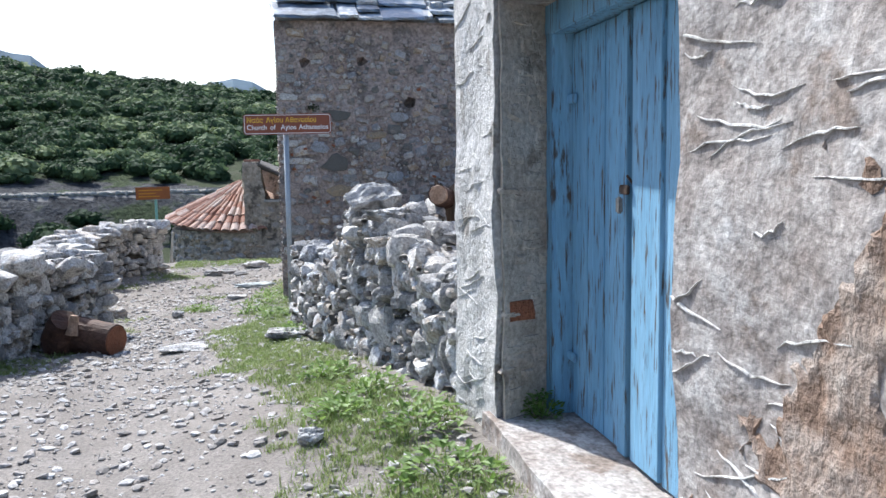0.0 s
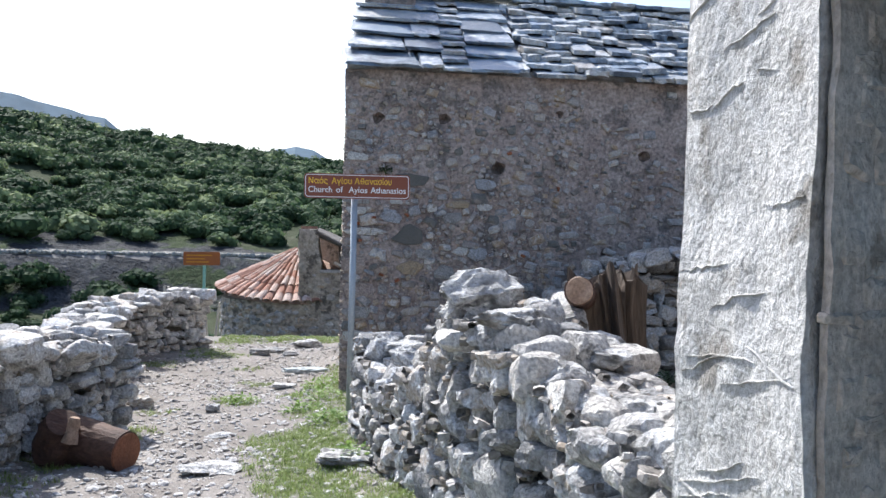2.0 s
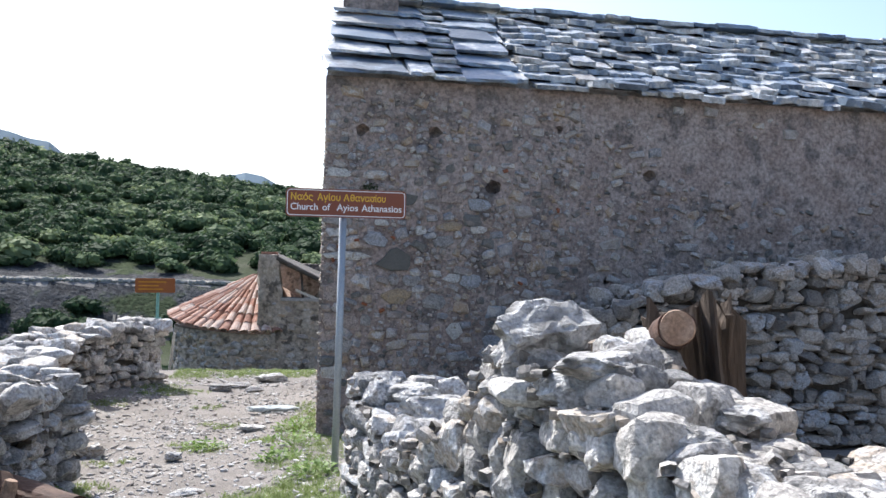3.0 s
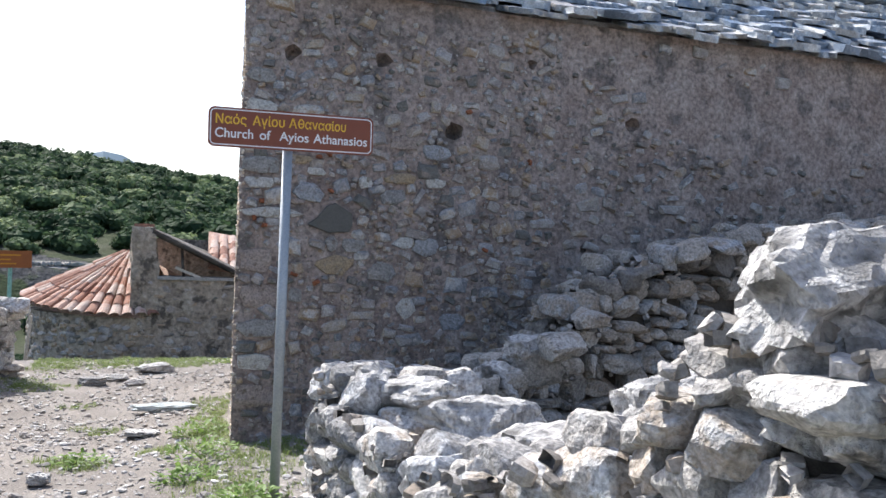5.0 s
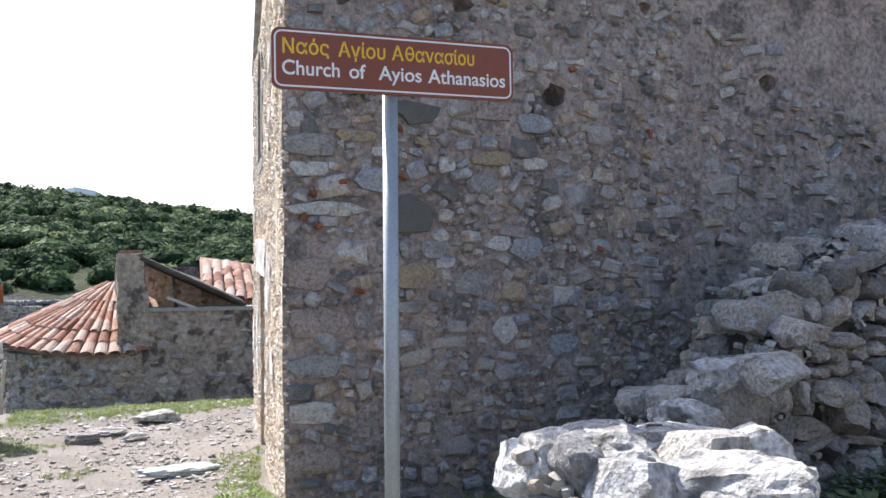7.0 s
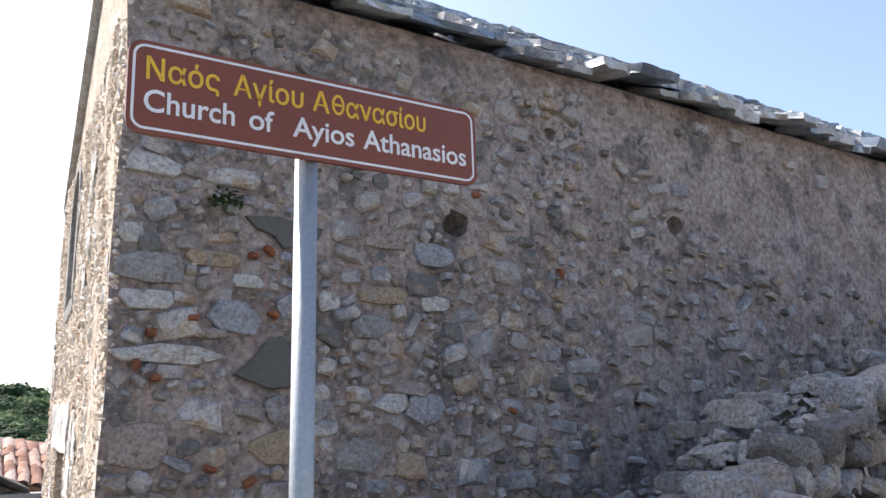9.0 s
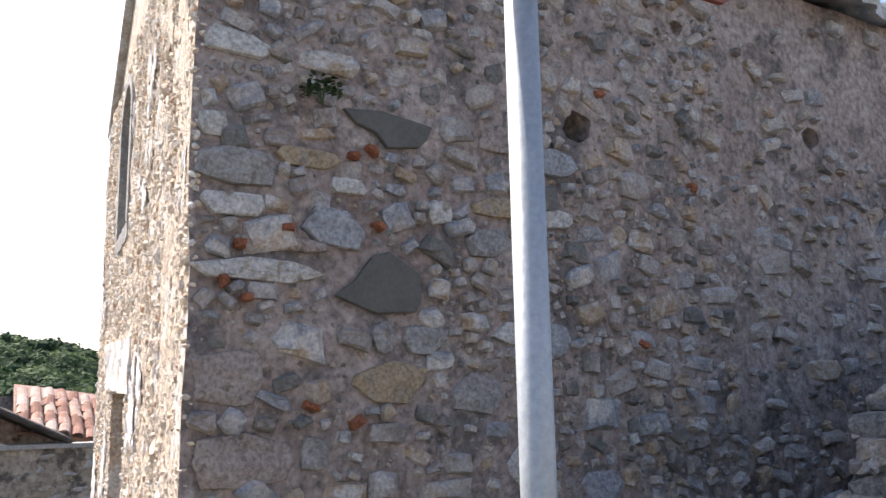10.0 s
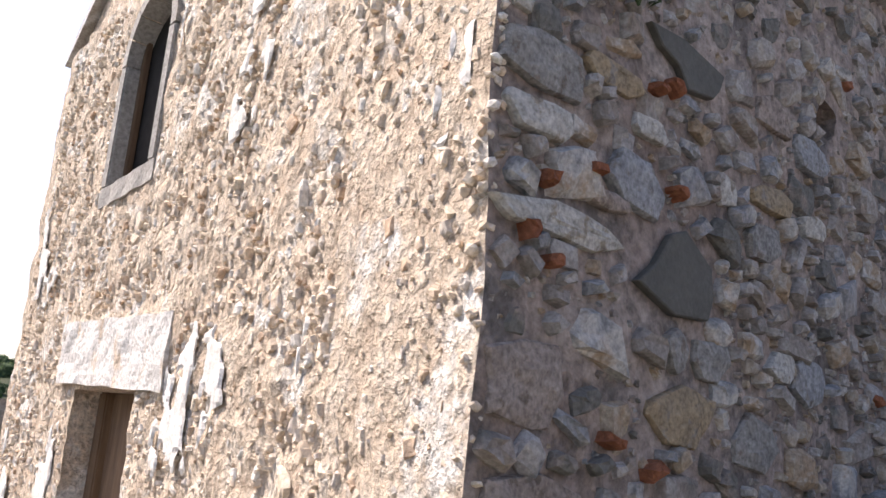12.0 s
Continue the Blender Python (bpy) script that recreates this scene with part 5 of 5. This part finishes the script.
part("wood", rough_log((0.12, 0, -0.05), (-0.03, 0.08, 1.12), 0.10, 0.19, 0.3, 0.6, 9, 110, 20, 0.16), mat("split_brown_wood", [(0.05, 0.036, 0.027), (0.10, 0.075, 0.056), (0.17, 0.13, 0.10)], rough=0.85, scale=8, fine=40, bump=0.8, stretch=(1, 1, 0.12)), trunk)

# ---- boulders on the courtyard wall, and flat rocks in the lane ----
M_WHITESTONE = mat("white_limestone", [(0.30, 0.29, 0.28), (0.55, 0.54, 0.525), (0.76, 0.75, 0.735)], scale=11, fine=40, bump=1.0, deep=0.02, contrast=1.5, stain=((0.17, 0.165, 0.155), 0.45, 5))
BIG = [rock_mesh(300 + i, 4, 9, 0.54, 0.24) for i in range(6)]
for i, (x, y, z, w, d, h) in enumerate([(-0.56, 6.0, 1.03, 0.44, 0.38, 0.28), (-0.52, 5.48, 0.95, 0.34, 0.3, 0.10), (-0.36, 5.05, 0.76, 0.24, 0.2, 0.14), (-0.16, 4.65, 0.68, 0.3, 0.26, 0.16), (-0.24, 4.3, 0.64, 0.26, 0.24, 0.18), (-0.1, 5.25, 0.80, 0.2, 0.18, 0.10),
                                        (-0.92, 8.5, 0.46, 0.3, 0.26, 0.16), (-0.74, 8.2, 0.42, 0.36, 0.3, 0.16), (-0.62, 7.75, 0.38, 0.52, 0.4, 0.24), (-0.5, 7.2, 0.38, 0.58, 0.42, 0.22), (-0.42, 6.72, 0.62, 0.34, 0.3, 0.26), (-0.18, 7.0, 0.3, 0.4, 0.34, 0.2), (0.35, 9.95, 0.22, 0.36, 0.3, 0.26), (0.62, 10.0, 0.42, 0.34, 0.26, 0.2)]):
    ob = new("boulder", soft_copy(BIG[i % 6], M_WHITESTONE))
    ob.matrix_basis = pose(x, y, z, (i * 37) % 17 - 8, (i * 23) % 15 - 7, i * 71) @ Matrix.Diagonal((w, d, h, 1))
    tagged(ob, "pitted white limestone boulder on the stone wall", "boulder", "boulders on the wall")
M_BLUESTONE = mat("pale_blue_slab", [(0.36, 0.40, 0.41), (0.48, 0.52, 0.52)], scale=4, fine=40, bump=0.5)
for i, (x, y, w, d, h, material, label) in enumerate([(-2.13, 7.87, 0.5, 0.3, 0.07, M_WHITESTONE, "flat pale rock set in the lane"), (-1.2, 7.55, 0.42, 0.3, 0.10, M_WHITESTONE, "flat pale rock among grass beside the wall"), (-1.66, 14.0, 0.72, 0.34, 0.11, M_BLUESTONE, "flat pale blue slab beside the lane"),
                                                     (-1.75, 16.8, 0.6, 0.3, 0.14, M_WHITESTONE, "flat white rock at the bend of the lane"), (-2.25, 16.3, 0.4, 0.26, 0.10, M_STONE, "grey rock at the bend of the lane"), (-2.5, 16.0, 0.35, 0.25, 0.12, M_STONE, "grey rock at the bend of the lane"), (-2.0, 15.9, 0.3, 0.2, 0.1, M_STONE, "grey rock at the bend of the lane"),
                                                     (-2.55, 10.9, 0.16, 0.12, 0.1, M_WHITESTONE, "small white rock in the lane"), (-3.35, 11.2, 0.3, 0.25, 0.16, M_STONE, "loose grey rock beside the lane"), (-3.6, 11.6, 0.25, 0.2, 0.14, M_STONE, "loose grey rock beside the lane"), (-1.12, 3.6, 0.13, 0.1, 0.09, M_WHITESTONE, "small white rock in the grass"), (-2.7, 3.4, 0.2, 0.16, 0.09, M_STONE, "grey rock in the lane"), (-2.3, 9.6, 0.3, 0.16, 0.05, M_WHITESTONE, "flat pale rock set in the lane"), (-1.9, 12.6, 0.34, 0.2, 0.07, M_WHITESTONE, "flat pale rock set in the lane")]):
    ob = new("flat_rock", soft_copy(BIG[(i * 5) % 6], material))
    ob.matrix_basis = pose(x, y, ground_at(x, y) + h * 0.36, 0, 0, (i * 53) % 40 - 20) @ Matrix.Diagonal((w, d, h, 1))
    tagged(ob, label, "rock")

# ---- gravel ----
rnd = random.Random(41)
M_GRAVEL = mat("gravel_stone", [(0.23, 0.215, 0.20), (0.32, 0.30, 0.28), (0.40, 0.385, 0.37), (0.58, 0.57, 0.555), (0.30, 0.265, 0.235), (0.44, 0.43, 0.415)], vary="island", scale=9, fine=60, bump=0.3)


def wall_foot(y):
    return lerp_table([(-3, -0.4), (1.6, -0.45), (3.9, -0.42), (6, -0.82), (8.6, -1.15), (9.2, -1.22), (13, -1.22), (15, -0.9), (19, 1)], y)


def lane_left(y):
    return lerp_table([(2, -5.4), (4.5, -4.9), (6.4, -4.2), (7.9, -3.75), (9.75, -3.2), (10.5, -3.6), (15.4, -4.5), (17, -3.2), (19, -3)], y)


def right_edge(y):
    return 0.6 if 9.05 < y < 11.5 else wall_foot(y)


placed = []
while len(placed) < 27000:
    y = -1.5 + 19.7 * rnd.random() ** 1.25
    x = rnd.uniform(lane_left(y), right_edge(y))
    if noise.noise(Vector((x * 1.3, y * 1.3, 9))) < rnd.uniform(-0.7, 0.25):
        continue
    s = rnd.choice((0.007, 0.008, 0.010, 0.010, 0.012, 0.014, 0.014, 0.018, 0.022, 0.030, 0.046)) * rnd.uniform(0.8, 1.3)
    placed.append((rnd.randrange(12), pose(x, y, ground_at(x, y) + s * 0.12, rnd.uniform(-20, 20), rnd.uniform(-20, 20), rnd.uniform(0, 360)) @ Matrix.Diagonal((s * 1.3, s, s * 0.6, 1))))
tagged(new("gravel", joined("gravel", CHIPS, placed, M_GRAVEL)), "loose grey and white gravel on the lane", "gravel", kind="stuff")

# ---- grass and weeds ----
GREEN = [(0.13, 0.18, 0.055), (0.18, 0.25, 0.075), (0.24, 0.31, 0.10), (0.25, 0.33, 0.10), (0.30, 0.31, 0.15)]
M_GRASS = mat("grass_blade", GREEN, rough=0.6, glow_through=0.4, vary="island", scale=3, fine=30, bump=0, contrast=0.4)
M_LEAF = mat("weed_leaf", [(0.11, 0.19, 0.04), (0.17, 0.27, 0.065), (0.23, 0.34, 0.09)], rough=0.55, glow_through=0.4, vary="island", scale=3, fine=30, bump=0, contrast=0.4)


def tuft_mesh(seed, blades=9):
    rnd = random.Random(seed)
    bm = bmesh.new()
    for _ in range(blades):
        a, lean, h, w = rnd.uniform(0, 6.28), rnd.uniform(0.2, 0.9), rnd.uniform(0.5, 1.0), rnd.uniform(0.022, 0.045)
        p, d = Vector((rnd.gauss(0, 0.25), rnd.gauss(0, 0.25), 0)), Vector((math.cos(a), math.sin(a), 0))
        s = Vector((-d.y, d.x, 0)) * w
        v = [bm.verts.new(q) for q in (p - s, p + s, p + d * lean * 0.35 * h + Vector((0, 0, 0.65 * h)) + s * 0.7, p + d * lean * 0.35 * h + Vector((0, 0, 0.65 * h)) - s * 0.7, p + d * lean * h + Vector((0, 0, h)))]
        bm.faces.new((v[0], v[1], v[2], v[3]))
        bm.faces.new((v[3], v[2], v[4]))
    bmesh.ops.triangulate(bm, faces=bm.faces)
    return mesh_of(bm, "tuft")


TUFTS = [tuft_mesh(i) for i in range(8)]


def grassy(x, y):
    """How thickly grass grows."""
    g = 0.0
    foot = wall_foot(y)
    if 2.2 < y < 9.4:
        g = max(g, 1.25 - abs(x - foot + 0.38) / 0.62)
    if 9.0 < y < 14.5:
        g = max(g, 1.0 - (foot + 0.05 - x) / 0.75 if x < foot + 0.05 else 0)
    for cx, cy, r in ((-3.15, 9.6, 0.55), (-3.4, 8.4, 0.6), (-3.7, 7.4, 0.7), (-4.0, 6.3, 0.7), (-4.4, 5.2, 0.8), (-2.4, 11.6, 0.4), (-2.3, 13.2, 0.35), (-1.7, 11.9, 0.5), (-3.2, 10.8, 0.4), (-2.6, 14.6, 0.3), (-3.9, 14.8, 0.6), (-3.2, 16.0, 0.8)):
        g = max(g, 1.1 - math.hypot(x - cx, y - cy) / r)
    if 8.9 < y < 11.6 and x > foot:
        g = max(g, 0.8)
    if y > 16.7:
        g = max(g, min(1.0, (y - 16.7) / 0.7))
    return g + 0.55 * noise.noise(Vector((x * 1.7, y * 1.7, 2))) + 0.3 * noise.noise(Vector((x * 5, y * 5, 7)))


rnd = random.Random(52)
placed = []
tries = 0
while len(placed) < 20000 and tries < 260000:
    tries += 1
    y = 1.6 + 17.8 * rnd.random() ** 1.3
    x = rnd.uniform(lane_left(y) - 0.2, right_edge(y) + 0.08)
    if grassy(x, y) < 0.42 + 0.8 * rnd.random():
        continue
    h = rnd.uniform(0.02, 0.05) * (1.5 if rnd.random() < 0.12 else 1)
    placed.append((rnd.randrange(8), pose(x, y, ground_at(x, y) - 0.004, 0, 0, rnd.uniform(0, 360)) @ Matrix.Diagonal((h * 1.5, h * 1.5, h, 1))))
tagged(new("grass", joined("grass", TUFTS, placed, M_GRASS)), "short green grass along the verges of the lane", "grass", kind="stuff")


def weed(name, label, x, y, z, r, h, leaves, seed, size=0.05, material=None):
    rnd = random.Random(seed)
    verts, faces = [], []
    for _ in range(leaves):
        a, rr, zz = rnd.uniform(0, 6.28), r * rnd.random() ** 0.6, rnd.random()
        p = Vector((rr * math.cos(a), rr * math.sin(a), h * zz * (1 - 0.6 * (rr / r) ** 2)))
        d = Vector((math.cos(a) + rnd.gauss(0, 0.6), math.sin(a) + rnd.gauss(0, 0.6), rnd.uniform(-0.2, 0.8))).normalized()
        s = d.cross(Vector((0, 0, 1))).normalized() * size * rnd.uniform(0.25, 0.42)
        L = size * rnd.uniform(0.7, 1.3)
        b = len(verts)
        mid = p + d * L * 0.5 + Vector((0, 0, 0.12 * L))
        verts += [p, mid + s, p + d * L, mid - s]
        faces += [(b, b + 1, b + 2), (b, b + 2, b + 3)]
    me = bpy.data.meshes.new("leaves")
    me.from_pydata(verts, [], faces)
    ob = thing(name, label, "plant", (x, y, z))
    part("leaves", me, material or M_LEAF, ob)
    bm = bmesh.new()
    for i in range(5):
        a = rnd.uniform(0, 6.28)
        tube(bm, (0, 0, -0.02), (0.5 * r * math.cos(a), 0.5 * r * math.sin(a), h * 0.6), 0.004, 0.002, 5)
    part("stems", bm, material or M_LEAF, ob)
    return ob


for i, (x, y, r, h) in enumerate([(-0.75, 4.35, 0.22, 0.16), (-0.62, 3.55, 0.2, 0.18), (-0.95, 4.0, 0.18, 0.1), (-0.62, 2.9, 0.22, 0.14), (-0.95, 5.2, 0.18, 0.12), (-1.15, 7.6, 0.14, 0.14), (-1.32, 9.6, 0.2, 0.14), (-1.45, 11.3, 0.28, 0.16), (-1.4, 12.3, 0.25, 0.14), (-1.6, 10.6, 0.22, 0.1), (-3.3, 9.3, 0.2, 0.14), (-2.35, 11.6, 0.22, 0.1)]):
    weed("weed", "bright green broad-leaved weeds at the foot of the wall", x, y, ground_at(x, y) - 0.01, r, h, 170, i, 0.05)
weed("threshold_weed", "small dark green weed growing on the door threshold", -0.1, 3.3, 0.165, 0.09, 0.12, 220, 60, 0.03)
M_BUSH = mat("dark_bush_leaf", [(0.018, 0.035, 0.012), (0.035, 0.06, 0.02), (0.05, 0.085, 0.03)], rough=0.55, vary="island", scale=3, fine=30, bump=0, contrast=0.4)
for i, (x, y, r, h) in enumerate([(0.75, 9.25, 0.36, 0.34), (1.2, 9.45, 0.42, 0.42), (1.75, 9.45, 0.45, 0.46), (2.35, 9.5, 0.45, 0.48), (0.3, 9.3, 0.24, 0.2)]):
    weed("bush", "dark green shaded bush in the walled courtyard", x, y, ground_z(x, y), r, h, 1500, 70 + i, 0.06, M_BUSH)
weed("wall_plant", "small dry plant rooted in the church wall", -0.75, 11.55, 2.02, 0.07, 0.1, 120, 90, 0.03, M_BUSH)

# ---- hillside scrub ----


def shrub_arrays(seed, lumps, leaves, leaf):
    """Leaf cards round several lumps, with a dark heart in each."""
    rnd = random.Random(seed)
    verts, faces = [], []
    for _ in range(lumps):
        a, d = rnd.uniform(0, 6.28), rnd.uniform(0, 0.62)
        c = Vector((d * math.cos(a), d * math.sin(a), rnd.uniform(0.25, 0.62) * (1 - 0.4 * d)))
        r = rnd.uniform(0.28, 0.46)
        for _ in range(leaves):
            n = Vector((rnd.gauss(0, 1), rnd.gauss(0, 1), rnd.gauss(0.35, 1))).normalized()
            p = c + Vector((n.x, n.y, n.z * 0.8)) * r * rnd.uniform(0.82, 1.1)
            n = (n + Vector((rnd.gauss(0, 0.3), rnd.gauss(0, 0.3), rnd.gauss(0, 0.3)))).normalized()
            t = n.orthogonal().normalized()
            t = Matrix.Rotation(rnd.uniform(0, 6.28), 3, n) @ t
            s = leaf * rnd.uniform(0.6, 1.4)
            b = n.cross(t)
            k = len(verts)
            verts += [p - t * s, p + b * s * 0.7, p + t * s, p - b * s * 0.7]
            faces += [(k, k + 1, k + 2), (k, k + 2, k + 3)]
        k = len(verts)
        ball = bmesh.new()
        bmesh.ops.create_icosphere(ball, subdivisions=1, radius=1.0)
        verts += [c + Vector((v.co.x, v.co.y, v.co.z * 0.8)) * r * (0.84 + 0.14 * noise.noise(v.co * 2 + c * 9)) for v in ball.verts]
        faces += [tuple(k + v.index for v in f.verts) for f in ball.faces]
        ball.free()
    return np.array(verts), np.array(faces)


FULL = [shrub_arrays(i, 5, 58, 0.082) for i in range(8)]
THIN = [shrub_arrays(50 + i, 3, 36, 0.11) for i in range(8)]
rnd = random.Random(66)


def shrub_spots(count, r0, r1, a0, a1, size, keep):
    out = []
    for _ in range(count):
        r = math.sqrt(rnd.uniform(r0 * r0, r1 * r1))
        az = radians(rnd.uniform(a0, a1))
        x, y = -1.3 + r * math.sin(az), 1.0 + r * math.cos(az)
        if keep(x, y, r):
            out.append((x, y, rnd.uniform(*size) * rnd.choice((0.7, 0.9, 1.0, 1.3))))
    return out


def scrub(name, label, spots, stock, tone):
    """One mass of shrubs of one tone of green."""
    verts, faces, base = [], [], 0
    for x, y, s in spots:
        v, f = stock[rnd.randrange(len(stock))]
        a = rnd.uniform(0, 6.28)
        rot = np.array([[math.cos(a), -math.sin(a), 0], [math.sin(a), math.cos(a), 0], [0, 0, 1]])
        verts.append(v @ rot.T * np.array([s, s, s * rnd.uniform(0.75, 1.0)]) + np.array([x, y, ground_z(x, y) - 0.1 * s]))
        faces.append(f + base)
        base += len(v)
    me = bpy.data.meshes.new(name)
    me.from_pydata(np.concatenate(verts), [], np.concatenate(faces).tolist())
    me.materials.append(tone)
    return tagged(new(name, me), label, "shrubs", kind="stuff")


# scrub greens with a little extra blue painted in as haze
def green(name, k, warm):
    return mat(name, [(0.050 * k * warm, 0.075 * k, 0.040 * k), (0.067 * k * warm, 0.097 * k, 0.048 * k), (0.090 * k * warm, 0.125 * k, 0.058 * k)], rough=0.7, vary="island", scale=0.3, fine=2.0, bump=0, contrast=0.6, glow_through=0.3, spec=0.06)


tones = [green("deep_scrub", 0.72, 0.82), green("mid_scrub", 1.0, 0.88), green("olive_scrub", 1.6, 1.0), green("bright_scrub", 2.6, 1.15)]
not_rock = lambda x, y, r: r > 80 or noise.noise(Vector((x * 0.09, y * 0.09, 3))) > -0.12
near_spots = shrub_spots(1350, 76, 145, -28, 14, (1.2, 3.2), not_rock)
far_spots = shrub_spots(2500, 140, 236, -28, 16, (1.5, 3.3), lambda x, y, r: True)
low_spots = shrub_spots(170, 42, 66, -30, 6, (1.2, 2.2), lambda x, y, r: True) + [(-14.6, 43, 4.2), (-16.8, 44, 3.6), (-9.5, 52, 2.6), (-6.0, 50, 2.4)]
shares = (0.34, 0.36, 0.22, 0.08)
start_n = start_f = 0
for tone, share, word in zip(tones, shares, ("deep green", "green", "olive green", "bright green")):
    n, f = int(len(near_spots) * share), int(len(far_spots) * share)
    scrub("hillside_scrub", word + " maquis shrubs covering the hillside", near_spots[start_n:start_n + n] + (low_spots if share == 0.34 else []), FULL, tone)
    scrub("far_scrub", word + " shrubs high on the far hillside", far_spots[start_f:start_f + f], THIN, tone)
    start_n, start_f = start_n + n, start_f + f

# parapet of pale stones along the far road
rnd = random.Random(3)
placed = []
for i in range(260):
    az = radians(-32 + 30 * i / 260)
    r = 68.9 + rnd.gauss(0, 0.1)
    x, y = -1.3 + r * math.sin(az), 1.0 + r * math.cos(az)
    placed.append((rnd.randrange(16), pose(x, y, ground_z(x, y) + 0.12, 0, 0, rnd.uniform(0, 360)) @ Matrix.Diagonal((rnd.uniform(0.2, 0.5), rnd.uniform(0.2, 0.4), rnd.uniform(0.2, 0.45), 1))))
tagged(new("road_edge", joined("road_edge", SMALL, placed, M_PALE)), "pale stones along the edge of the far road", "stones", kind="stuff")

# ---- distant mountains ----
# the blue of the base colour is painted distance haze
M_FAR_HAZE = mat("hazed_mountain", [(0.075, 0.125, 0.165), (0.095, 0.15, 0.195)], scale=0.004, fine=0.03, bump=0, contrast=0.5)
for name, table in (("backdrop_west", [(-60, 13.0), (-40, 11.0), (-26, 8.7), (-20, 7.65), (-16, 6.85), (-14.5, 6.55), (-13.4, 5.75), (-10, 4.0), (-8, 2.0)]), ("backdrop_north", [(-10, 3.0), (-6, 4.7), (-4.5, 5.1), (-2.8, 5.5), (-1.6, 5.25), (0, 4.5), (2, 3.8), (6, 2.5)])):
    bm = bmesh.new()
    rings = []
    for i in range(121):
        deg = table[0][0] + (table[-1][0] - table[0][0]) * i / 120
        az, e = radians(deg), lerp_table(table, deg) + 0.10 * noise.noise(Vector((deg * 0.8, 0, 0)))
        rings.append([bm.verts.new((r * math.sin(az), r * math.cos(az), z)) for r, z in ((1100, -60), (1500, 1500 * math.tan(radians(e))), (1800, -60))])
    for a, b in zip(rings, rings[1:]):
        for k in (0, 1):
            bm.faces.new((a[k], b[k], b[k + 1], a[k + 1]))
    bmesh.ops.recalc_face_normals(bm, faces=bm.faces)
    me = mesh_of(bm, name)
    me.materials.append(M_FAR_HAZE)
    tagged(new(name, me), "distant mountain ridge with blue haze painted into its colour", "mountain", kind="structure")
